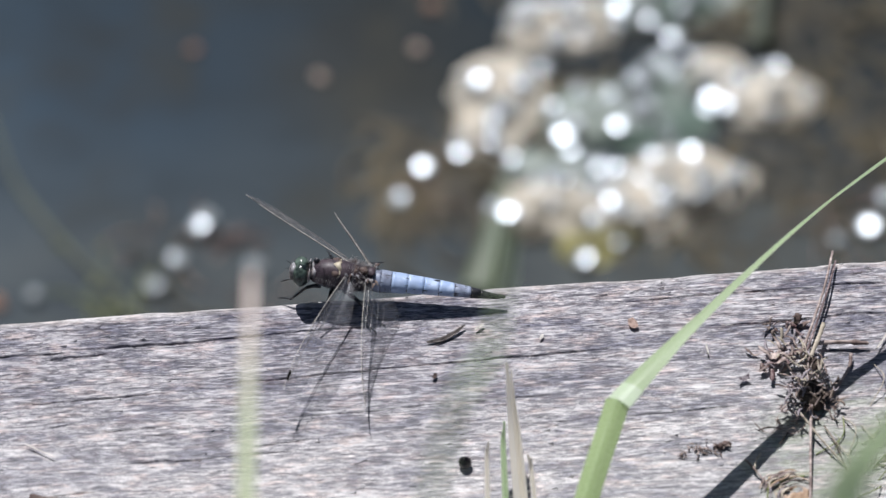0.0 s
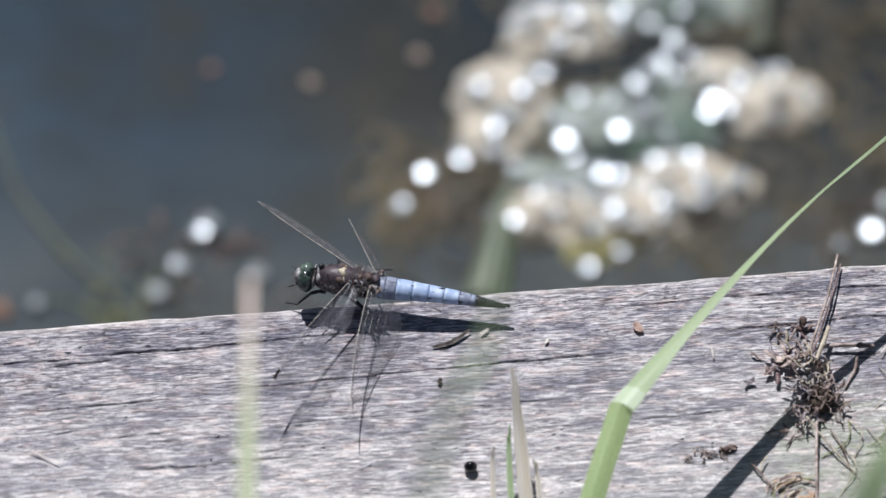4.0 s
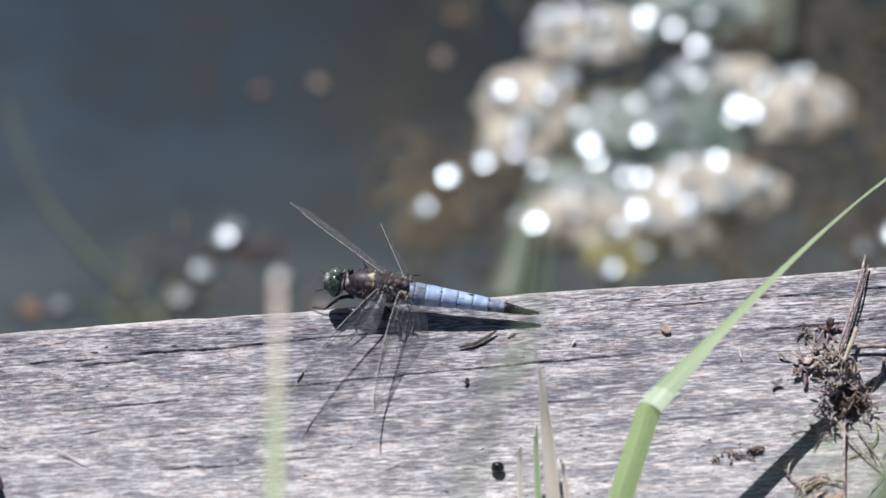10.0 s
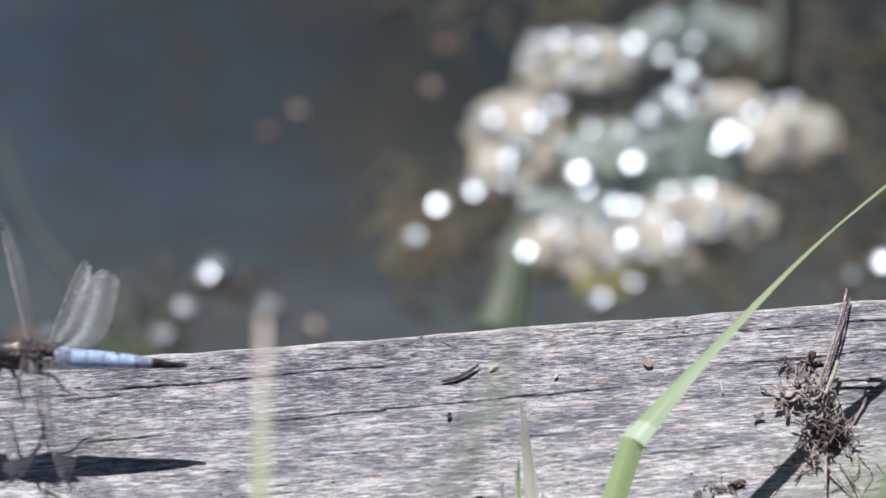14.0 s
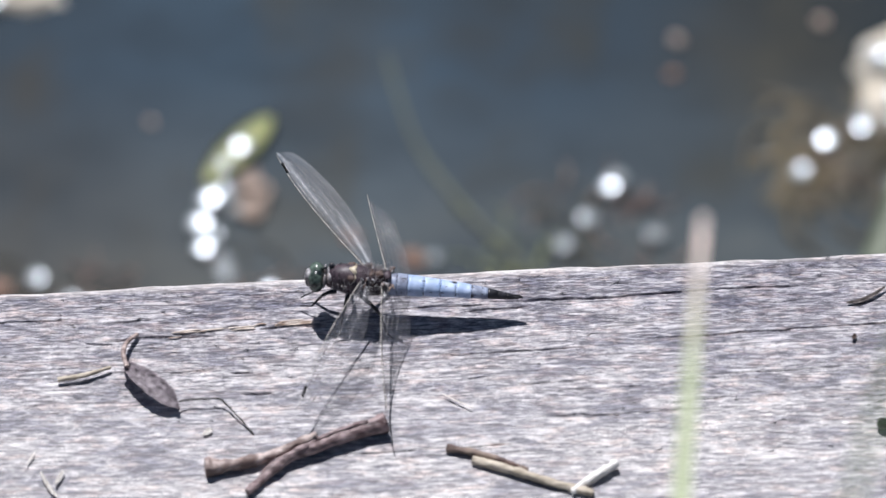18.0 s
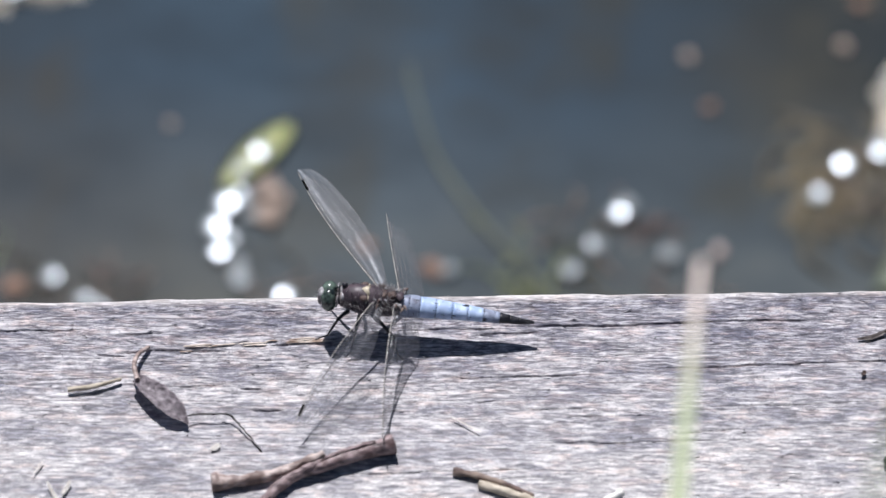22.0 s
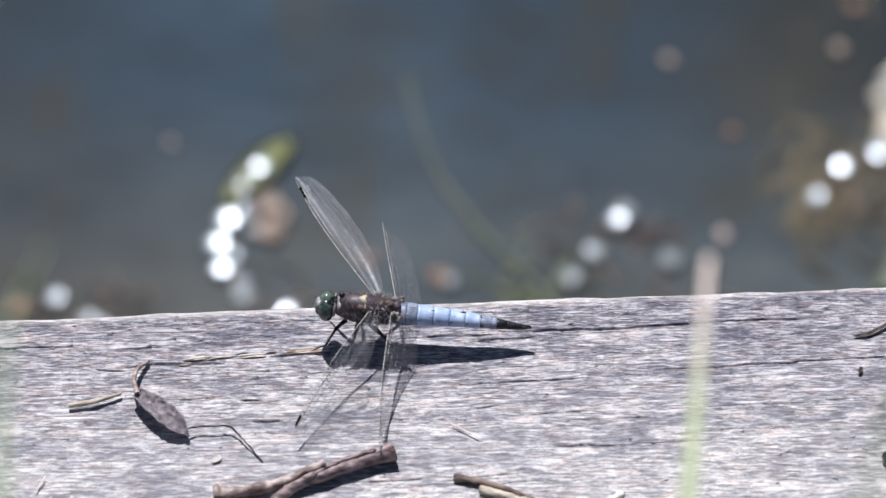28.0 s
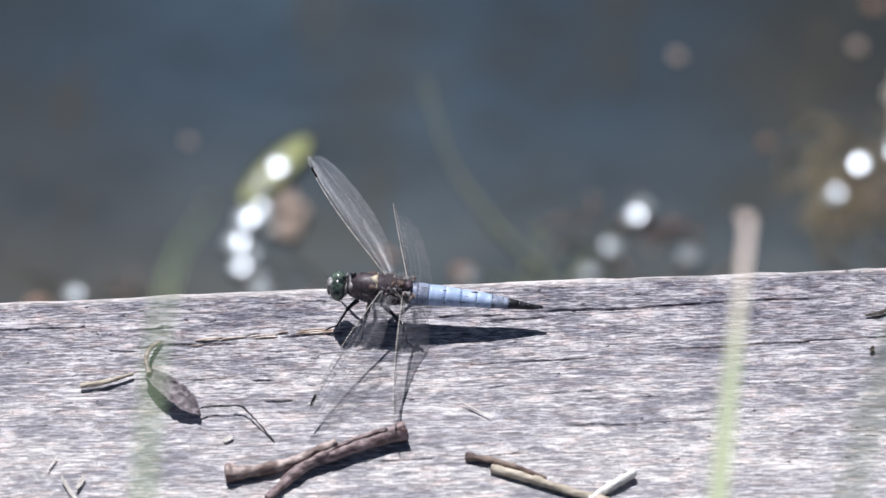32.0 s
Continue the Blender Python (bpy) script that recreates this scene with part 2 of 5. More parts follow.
def grass_blade_material(name, low, high, dry, dry_from, dry_to, through_light=0.5):
    """Green blade with long veins, dried towards its tip (local height in metres)."""
    m, n, l, b = material(name)
    vec = coords(n, l, (1, 1, 1))
    vein = noise_node(n, l, coords(n, l, (2600, 2600, 12)), 1.0, 3)
    c = ramp(n, l, vein, [(0.3, low), (0.7, high)])
    sep, mr = n.new("ShaderNodeSeparateXYZ"), n.new("ShaderNodeMapRange")
    l.new(vec, sep.inputs[0])
    l.new(sep.outputs["Z"], mr.inputs["Value"])
    mr.inputs["From Min"].default_value, mr.inputs["From Max"].default_value = dry_from, dry_to
    c = mix(n, l, mr.outputs["Result"], c, dry)
    l.new(c, b.inputs["Base Color"])
    b.inputs["Roughness"].default_value = 0.45
    tr, mx = n.new("ShaderNodeBsdfTranslucent"), n.new("ShaderNodeMixShader")
    l.new(c, tr.inputs["Color"])
    mx.inputs[0].default_value = through_light
    l.new(b.outputs[0], mx.inputs[1])
    l.new(tr.outputs[0], mx.inputs[2])
    l.new(mx.outputs[0], n["Material Output"].inputs["Surface"])
    return m


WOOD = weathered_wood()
WATER = pond_water()
FILM = wet_film()
MEMBRANE = wing_film()
EARTH = grained("damp bank earth", (0.05, 0.04, 0.028), (0.12, 0.10, 0.065), 60, 0.9, bump_mm=3, patch=(0.07, 0.10, 0.03), patch_scale=14)
ALGAE = grained("drying algae", (0.36, 0.325, 0.25), (0.78, 0.725, 0.62), 210, 0.5, bump_mm=1.2, spec=0.4, patch=(0.56, 0.505, 0.41), patch_scale=60)
ALGAE_GREEN = grained("blue green algae", (0.12, 0.15, 0.125), (0.42, 0.47, 0.42), 230, 0.45, bump_mm=1.2, spec=0.5, patch=(0.10, 0.15, 0.12), patch_scale=70)
ALGAE_DARK = grained("drowned algae", (0.020, 0.019, 0.012), (0.060, 0.050, 0.028), 120, 0.5, bump_mm=1.0, patch=(0.085, 0.066, 0.028), patch_scale=40)
ALGAE_OLIVE = grained("olive algae", (0.16, 0.15, 0.05), (0.40, 0.37, 0.17), 200, 0.5, bump_mm=1.0)
VEIN = grained("wing vein", (0.05, 0.046, 0.045), (0.28, 0.26, 0.255), 800, 0.26, bump_mm=0.02, spec=0.8)
VEIN_PALE = grained("pale wing vein", (0.24, 0.22, 0.19), (0.58, 0.54, 0.48), 800, 0.3, bump_mm=0.01)
STIGMA = grained("black wing cell", (0.006, 0.005, 0.005), (0.02, 0.017, 0.015), 900, 0.4, bump_mm=0.01)
EYE = grained("green compound eye", (0.010, 0.016, 0.014), (0.150, 0.205, 0.165), 520, 0.26, bump_mm=0.06, spec=0.6, patch=(0.010, 0.016, 0.016), patch_scale=420)
FACE = grained("dark face", (0.02, 0.02, 0.024), (0.16, 0.16, 0.17), 900, 0.35, bump_mm=0.03)
THORAX = grained("brown thorax", (0.022, 0.016, 0.022), (0.088, 0.064, 0.077), 620, 0.45, bump_mm=0.12, spec=0.35, patch=(0.080, 0.060, 0.068), patch_scale=330)
CREAM = grained("cream plate", (0.42, 0.36, 0.25), (0.62, 0.55, 0.42), 500, 0.5, bump_mm=0.03)
HAIR = grained("thorax hair", (0.28, 0.265, 0.26), (0.62, 0.595, 0.585), 500, 0.6, bump_mm=0.02)
BLOOM = grained("powder blue bloom", (0.30, 0.41, 0.64), (0.60, 0.71, 0.92), 430, 0.40, bump_mm=0.16, patch=(0.36, 0.46, 0.66), patch_scale=300)
BLOOM_DARK = grained("worn blue bloom", (0.12, 0.13, 0.18), (0.40, 0.46, 0.60), 520, 0.5, bump_mm=0.06, patch=(0.26, 0.30, 0.41), patch_scale=350)
SILVER = grained("silvery chitin", (0.10, 0.096, 0.10), (0.46, 0.45, 0.465), 900, 0.32, bump_mm=0.06, patch=(0.20, 0.17, 0.165), patch_scale=420)
BLACK = grained("black chitin", (0.008, 0.008, 0.010), (0.035, 0.035, 0.042), 700, 0.32, bump_mm=0.04)
BARK = grained("brown twig bark", (0.040, 0.025, 0.022), (0.17, 0.115, 0.10), 480, 0.7, stretch=(0.35, 1, 1), bump_mm=0.25, patch=(0.27, 0.21, 0.17), patch_scale=150)
TWIG_PALE = grained("pinkish brown twig", (0.15, 0.10, 0.09), (0.66, 0.55, 0.50), 820, 0.5, stretch=(0.35, 1, 1), bump_mm=0.25, patch=(0.17, 0.12, 0.105), patch_scale=170)
TWIG_BARK = grained("rough reddish twig bark", (0.045, 0.025, 0.027), (0.46, 0.35, 0.345), 1000, 0.42, stretch=(0.3, 1, 1), bump_mm=1.0, patch=(0.13, 0.080, 0.080), patch_scale=320)
STRAW = grained("dry straw", (0.28, 0.235, 0.17), (0.66, 0.585, 0.475), 700, 0.6, stretch=(0.25, 1, 1), bump_mm=0.12)
PALE = grained("bleached straw", (0.72, 0.69, 0.64), (0.90, 0.87, 0.82), 600, 0.6, bump_mm=0.05)
DEADLEAF = grained("grey dead leaf", (0.16, 0.135, 0.15), (0.56, 0.50, 0.53), 700, 0.5, bump_mm=0.8, patch=(0.32, 0.28, 0.30), patch_scale=420)
ROOTS = grained("dry rootlets", (0.06, 0.044, 0.038), (0.42, 0.335, 0.29), 500, 0.8, bump_mm=0.15)
SEED = grained("glossy black seed", (0.004, 0.003, 0.003), (0.014, 0.010, 0.009), 500, 0.14, bump_mm=0.03, spec=0.7)
PINK = grained("pinkish leaf scrap", (0.48, 0.34, 0.28), (0.74, 0.57, 0.49), 600, 0.6, bump_mm=0.06)
MOSS = grained("moss thread", (0.12, 0.15, 0.05), (0.27, 0.30, 0.12), 500, 0.8, bump_mm=0.1)
ORANGE = grained("orange brown bud scale", (0.15, 0.08, 0.05), (0.29, 0.18, 0.13), 200, 0.6, bump_mm=0.2)
STEM = grained("drowned green stem", (0.050, 0.062, 0.044), (0.082, 0.094, 0.062), 60, 0.5, bump_mm=0.2)
REED = grained("pale reed shoot", (0.095, 0.120, 0.080), (0.145, 0.165, 0.115), 60, 0.5, bump_mm=0.2)
GREENWEED = grained("yellow green weed", (0.12, 0.14, 0.06), (0.20, 0.22, 0.10), 120, 0.5, bump_mm=0.2)
LEAFGREEN = grained("yellow green pond leaf", (0.42, 0.46, 0.15), (0.60, 0.62, 0.29), 120, 0.4, bump_mm=0.2)
HUSK = grained("soaked husk", (0.20, 0.15, 0.12), (0.42, 0.33, 0.27), 260, 0.6, bump_mm=0.4)
BLADE = grass_blade_material("fresh grass blade", (0.54, 0.72, 0.38), (0.74, 0.87, 0.60), (0.46, 0.62, 0.30), 0.5, 0.6, 0.66)
STEMGREEN = grass_blade_material("grass stem", (0.44, 0.61, 0.25), (0.64, 0.79, 0.43), (0.46, 0.62, 0.30), 0.5, 0.6, 0.62)
TIPPED = grass_blade_material("dry tipped grass blade", (0.50, 0.57, 0.36), (0.68, 0.73, 0.51), (0.90, 0.78, 0.71), 0.350, 0.388, 0.9)
SHORT = grass_blade_material("bleached grass blade", (0.46, 0.48, 0.26), (0.64, 0.62, 0.40), (0.92, 0.87, 0.76), 0.085, 0.125)


# ---- mesh tools ----
def part(name, bm, mat, parent, label="", smooth=True):
    """One bmesh (or mesh) as one object under a thing."""
    if isinstance(bm, bmesh.types.BMesh):
        me = bpy.data.meshes.new(name)
        bm.normal_update()
        bm.to_mesh(me)
        bm.free()
    else:
        me = bm
    if mat and not me.materials:
        me.materials.append(mat)
    if smooth:
        me.shade_smooth()
    ob = new(name, me)
    if parent:
        ob.parent = parent
    if label:
        tagged(ob, label)
    return ob


def empty(name, x=0, y=0, z=0):
    ob = new(name)
    ob.empty_display_size = 0.01
    ob.matrix_basis = pose(x, y, z)
    return ob


def tube(bm, pts, radii, sides=6, caps=True, flat=1.0):
    """A tapered tube through points."""
    pts = [Vector(p) for p in pts]
    if isinstance(radii, (int, float)):
        radii = [radii] * len(pts)
    rings, up = [], Vector((0.13, 0.21, 0.97))
    for i, p in enumerate(pts):
        d = (pts[min(i + 1, len(pts) - 1)] - pts[max(i - 1, 0)]).normalized()
        a = d.cross(up if abs(d.dot(up)) < 0.95 else Vector((1, 0, 0))).normalized()
        b = d.cross(a)
        rings.append([bm.verts.new(p + (a * math.cos(2 * math.pi * k / sides) + b * flat * math.sin(2 * math.pi * k / sides)) * radii[i]) for k in range(sides)])
    for r, s in zip(rings, rings[1:]):
        for k in range(sides):
            bm.faces.new((r[k], r[(k + 1) % sides], s[(k + 1) % sides], s[k]))
    if caps:
        bm.faces.new(rings[0])
        bm.faces.new(rings[-1][::-1])
    return bm


def ball(bm, centre, size, segs=16, rings=10, m=None):
    """An ellipsoid, size: its three half axes."""
    t = Matrix.Translation(centre) @ (m or Matrix()) @ Matrix.Diagonal((*size, 1))
    return bmesh.ops.create_uvsphere(bm, u_segments=segs, v_segments=rings, radius=1, matrix=t)["verts"]


def roughen(verts, amount, scale, seed=0):
    for v in verts:
        v.co += noise.noise_vector(v.co * scale + Vector((seed * 7.3, seed * 3.1, 0))) * amount


def spline(pts, n):
    """Points of a smooth curve through pts."""
    pts = [Vector(p) for p in pts]
    ext = [pts[0] * 2 - pts[1], *pts, pts[-1] * 2 - pts[-2]]
    out = []
    for i in range(len(pts) - 1):
        a, b, c, d = ext[i:i + 4]
        for k in range(n):
            t = k / n
            out.append(0.5 * (2 * b + (c - a) * t + (2 * a - 5 * b + 4 * c - d) * t * t + (3 * b - a - 3 * c + d) * t ** 3))
    return out + [pts[-1]]


MM = 0.001


# ---- setting: pond bed and bank, water, weathered beam ----
WATER_Z = -0.35


def edge_y(x):
    """The back edge of the beam's top."""
    return -0.0133 + 0.028 * x


def strip_sheet(name, xs, profile, mat, label, wobble=0.0):
    """One sheet: a profile of (y, z) drawn out along x."""
    bm = bmesh.new()
    rows = []
    for x in xs:
        rows.append([bm.verts.new((x, y, z + wobble * noise.noise(Vector((x * 1.7, y * 1.7, 0))) * (1 if abs(y) > 0.25 else 0))) for y, z in profile])
    for r, s in zip(rows, rows[1:]):
        for k in range(len(profile) - 1):
            bm.faces.new((r[k], s[k], s[k + 1], r[k + 1]))
    return tagged(part(name, bm, mat, None), label, name, kind="structure")


spread = [-400, -60, -20, -8, -4, -2.5, -1.8] + [-1.4 + 0.1 * i for i in range(29)] + [1.8, 2.5, 4, 8, 20, 60, 400]
strip_sheet("ground", spread, [(-400, 0.4), (-60, 0.0), (-8, -0.06), (-3, -0.10), (-1.5, -0.12), (-0.9, -0.12), (-0.6, -0.125), (-0.4, -0.12),
                               (-0.26, -0.125), (-0.222, -0.13), (-0.214, -0.22), (0.03, -0.222), (0.06, -0.5), (0.2, -0.7), (1.0, -0.9),
                               (8, -1.4), (24, -1.0), (29, -0.3), (34, 0.1), (60, 0.6), (400, 3.0)], EARTH, "damp brown bank earth with thin grass", 0.03)
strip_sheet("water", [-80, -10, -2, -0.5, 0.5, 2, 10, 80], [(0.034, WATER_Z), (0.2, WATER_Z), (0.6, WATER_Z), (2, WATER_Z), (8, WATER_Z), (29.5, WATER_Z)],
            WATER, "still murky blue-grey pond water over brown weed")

TABLE = np.random.RandomState(5).rand(257, 257)


def lattice(x, y):
    """Smooth value noise on arrays."""
    xi, yi = np.floor(x).astype(int), np.floor(y).astype(int)
    fx, fy = x - xi, y - yi
    fx, fy = fx * fx * (3 - 2 * fx), fy * fy * (3 - 2 * fy)
    a, b, c, d = TABLE[xi % 256, yi % 256], TABLE[(xi + 1) % 256, yi % 256], TABLE[xi % 256, (yi + 1) % 256], TABLE[(xi + 1) % 256, (yi + 1) % 256]
    return (a * (1 - fx) + b * fx) * (1 - fy) + (c * (1 - fx) + d * fx) * fy - 0.5


# long drying cracks of the top: from x, to x, distance from the back edge at both ends, depth, half width (mm)
CRACKS = [(-78, -10, 10.2, 9.2, 2.2, 0.36), (-102, -79, 10.5, 10.2, 1.6, 0.26), (-84, -70, 11.9, 12.2, 1.6, 0.28), (-91, -59, 24.5, 24.0, 1.5, 0.26), (-47, 42, 22.6, 20.8, 1.6, 0.28),
          (-54, -45, 18.3, 18.2, 1.2, 0.22), (-84, -77, 31.1, 30.8, 1.0, 0.22), (-73, -59, 33.2, 33.6, 1.0, 0.22), (-162, -138, 14.8, 15.6, 1.6, 0.28), (-167, -161, 15.5, 16.2, 1.3, 0.28),
          (-143, -133, 14.2, 12.9, 1.2, 0.24), (-129, -112, 14.3, 13.9, 1.4, 0.28), (-149, -139, 25.4, 25.2, 1.0, 0.22), (-135, -131, 26.2, 26.3, 1.2, 0.26), (-198, -171, 8.6, 8.8, 1.4, 0.28),
          (-133, -126, 32.8, 32.9, 1.1, 0.24), (-160, -152, 10.8, 10.7, 1.2, 0.24), (40, 120, 7.4, 6.6, 1.2, 0.26), (60, 125, 16.5, 15.5, 1.0, 0.22), (-36, 30, 33.4, 32.4, 0.7, 0.18),
          (-70, -30, 43.0, 42.5, 0.7, 0.18), (20, 66, 40.2, 39.4, 0.7, 0.18), (-120, -70, 50.5, 49.8, 0.7, 0.18)]
_rng = random.Random(11)
for _ in range(14):
    _x, _v, _n = _rng.uniform(-210, 110), _rng.uniform(3, 62), _rng.uniform(6, 28)
    CRACKS.append((_x, _x + _n, _v, _v - 0.02 * _n, _rng.uniform(0.25, 0.5), _rng.uniform(0.12, 0.18)))


def build_beam():
    fine = np.arange(-0.232, 0.142, 0.0006)
    xs = np.concatenate([np.linspace(-1.3, -0.24, 44), fine, np.linspace(0.15, 1.2, 44)])
    prof = [(0.0, -0.22 + 0.2175 * i / 14, 0) for i in range(14)]
    prof += [(0.002 - 0.002 * math.cos(a), -0.002 + 0.002 * math.sin(a), math.sin(a)) for a in np.linspace(0, math.pi / 2, 10)]
    prof += [(v, 0.0, 1) for v in np.arange(0.0022, 0.080, 0.00019)]
    prof += [(v, 0.0, 1) for v in np.linspace(0.084, 0.146, 20)]
    prof += [(0.150 - 0.004 * (1 - math.sin(a)), -0.004 + 0.004 * math.cos(a), math.cos(a)) for a in np.linspace(0.2, math.pi / 2, 6)]
    prof += [(0.150, -0.01 - 0.21 * i / 12, 0) for i in range(13)]
    prof = np.array(prof)
    V, Z, K = prof[:, 0][None, :], prof[:, 1][None, :], prof[:, 2][None, :]
    X = xs[:, None] + 0 * V
    back = edge_y(X) + 0.0011 * lattice(X * 35 + 3, X * 0 + 7.3) + 0.0006 * lattice(X * 130, X * 0 + 3.1)
    Y = back - V
    bend = 0.0012 * lattice(X * 14, V * 12 + 40)
    W = V + bend
    h = 0.00022 * lattice(X * 9, W * 150 + 9) + 0.00014 * lattice(X * 60, W * 420 + 3) + 0.00010 * lattice(X * 160, W * 900 + 60)
    h += 0.0006 * lattice(X * 8, W * 40) + 0.00020 * lattice(X * 420, W * 1700)
    for x0, x1, v0, v1, depth, half in CRACKS:
        s = (X * 1000 - x0) / (x1 - x0)
        line = (v0 + (v1 - v0) * s) / 1000 + 0.0010 * lattice(X * 60 + v0, X * 0 + v0 * 3.7) + 0.0004 * lattice(X * 300 + v0, X * 0 + v0)
        open_ = np.clip(np.minimum(s, 1 - s) * 7, 0, 1) * (0.55 + 0.9 * np.clip(lattice(X * 45 + v0 * 2, X * 0 + 5) + 0.5, 0, 1))
        h -= 2.0 * depth / 1000 * open_ * np.exp(-((V - line) / (half * 0.58 * (0.35 + 0.65 * open_) / 1000)) ** 4) * (s > 0) * (s < 1)
    Zd = Z + h * K
    Yd = Y + (1 - K) * np.where(V < 0.075, 1, -1) * 0.004 * lattice(X * 7, Z * 120 + 30)
    n, m = X.shape
    co = np.stack([X, Yd, Zd], -1).reshape(-1, 3)
    i, j = np.meshgrid(np.arange(n - 1), np.arange(m), indexing="ij")
    j2 = (j + 1) % m
    quads = np.stack([i * m + j, i * m + j2, (i + 1) * m + j2, (i + 1) * m + j], -1).reshape(-1, 4)
    faces = quads.tolist() + [list(range(m - 1, -1, -1)), [(n - 1) * m + k for k in range(m)]]
    me = bpy.data.meshes.new("weathered_beam")
    me.from_pydata(co.tolist(), [], faces)
    me.update()
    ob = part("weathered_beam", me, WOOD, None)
    return tagged(ob, "weathered grey timber beam with long drying cracks on the pond bank", "beam", kind="structure")


BEAM = build_beam()


def beam_fibres():
    """Loose grey splinters and fibre ends that stand off the weathered top."""
    rng = random.Random(17)
    co, faces = [], []
    for k in range(2600):
        x, v = rng.uniform(-0.215, 0.125), rng.uniform(0.0015, 0.078)
        n, w, h = rng.uniform(0.6, 3.2) * MM, rng.uniform(0.03, 0.075) * MM, rng.uniform(0.03, 0.09) * MM
        y, a = edge_y(x) - v, 0.028 + rng.gauss(0, 0.16)
        lift, tail = rng.uniform(0.0, 0.5) * MM * (rng.random() < 0.25), rng.uniform(0.1, 0.5)
        b = len(co)
        for t, s, z in ((0, 0, 0.05 * MM), (0.3, -1, 0.0), (0.3, 1, 0.0), (0.45, 0, h), (1 - tail * 0.3, -0.8, 0.0), (1 - tail * 0.3, 0.8, 0.0), (1, 0, h * 0.6 + lift)):
            co.append((x + t * n * math.cos(a) - s * w * math.sin(a), y + t * n * math.sin(a) + s * w * math.cos(a), z - 0.04 * MM))
        faces += [(b, b + 1, b + 3), (b, b + 3, b + 2), (b + 1, b + 4, b + 3), (b + 3, b + 5, b + 2), (b + 3, b + 4, b + 6), (b + 3, b + 6, b + 5)]
    me = bpy.data.meshes.new("wood_fibre")
    me.from_pydata(co, [], faces)
    me.update()
    m, n, l, bs = material("splintered wood fibre")
    geo = n.new("ShaderNodeNewGeometry")
    c = ramp(n, l, geo.outputs["Random Per Island"], [(0.0, (0.24, 0.23, 0.245)), (0.16, (0.38, 0.36, 0.37)), (0.4, (0.58, 0.56, 0.56)), (0.8, (0.72, 0.69, 0.68)), (0.93, (0.56, 0.46, 0.38)), (1.0, (0.85, 0.82, 0.80))])
    f = noise_node(n, l, coords(n, l, (300, 2500, 900)), 1.0, 4)
    l.new(mix(n, l, 0.35, c, ramp(n, l, f, [(0.4, (0.12, 0.12, 0.13)), (0.6, (0.75, 0.73, 0.72))])), bs.inputs["Base Color"])
    bs.inputs["Roughness"].default_value = 0.6
    return tagged(part("wood_fibre", me, m, BEAM, smooth=False), "loose grey splinters and fibres", kind="stuff")


beam_fibres()


def raw_splinters():
    """Pale orange wood laid bare along the crack near the dead leaf."""
    rng = random.Random(19)
    raw = grained("raw split wood", (0.40, 0.32, 0.26), (0.80, 0.72, 0.64), 500, 0.6, stretch=(0.2, 1, 1), bump_mm=0.2, patch=(0.30, 0.22, 0.17), patch_scale=160)
    for k in range(26):
        x = rng.choice((rng.uniform(-143.0, -130.0), rng.uniform(-126.0, -119.0), rng.uniform(-150.0, -119.0)))
        y = -32.2 + (x + 148.0) * 0.092 + rng.gauss(0, 0.40)
        n, w = rng.uniform(2.0, 6.5), rng.uniform(0.10, 0.26)
        bm = bmesh.new()
        tube(bm, [v * MM for v in spline([(x, y, 0.05), (x + n * 0.5, y + n * 0.05 + rng.uniform(-0.2, 0.2), 0.22), (x + n, y + n * 0.10, 0.05)], 3)], [0.05 * MM] + [w * MM] * 5 + [0.05 * MM], 5, flat=0.5)
        part("splinter", bm, raw, BEAM, "pale orange raw splinter")


raw_splinters()


# ---- pond: algae mat, weed, leaf, drifting scraps ----
VIEW = Vector((-0.06, -0.64, 0.765)).normalized()
HALF = (VIEW + SUN_DIR).normalized()


def film_disc(r, bulge=0.035):
    """A shallow wet dome, like a film of water on a leaf."""
    bm = bmesh.new()
    rings = [[bm.verts.new((r * f * math.cos(a), r * f * math.sin(a), (r * r - (r * f) ** 2) / (2 * bulge))) for a in np.linspace(0, 2 * math.pi, 11)[:-1]] for f in (0.35, 0.7, 1.0)]
    low = [bm.verts.new((v.co.x, v.co.y, -0.0007)) for v in rings[-1]]
    bm.faces.new(rings[0])
    for a, b in ((rings[0], rings[1]), (rings[1], rings[2]), (rings[2], low)):
        for k in range(10):
            bm.faces.new((a[k], b[k], b[(k + 1) % 10], a[(k + 1) % 10]))
    bm.faces.new(low[::-1])
    me = bpy.data.meshes.new("wet_film")
    bm.normal_update()
    bm.to_mesh(me)
    bm.free()
    me.materials.append(FILM)
    me.shade_smooth()
    return me


DISCS = {r: film_disc(r * MM) for r in (1.4, 2.0, 2.7, 3.3)}


def glint(parent, x, y, z, r, off=0.0, rng=random):
    """A wet dome on a thing; off: how many degrees it leans away from the sun's mirror direction."""
    ob = new("wet_film", DISCS[r])
    ob.parent = parent
    n = (HALF + Vector((rng.uniform(-1, 1), rng.uniform(-1, 1), 0)).normalized() * math.tan(radians(off))).normalized()
    ob.matrix_basis = Matrix.Translation((x * MM, y * MM, z * MM)) @ n.to_track_quat("Z", "Y").to_matrix().to_4x4()
    return ob


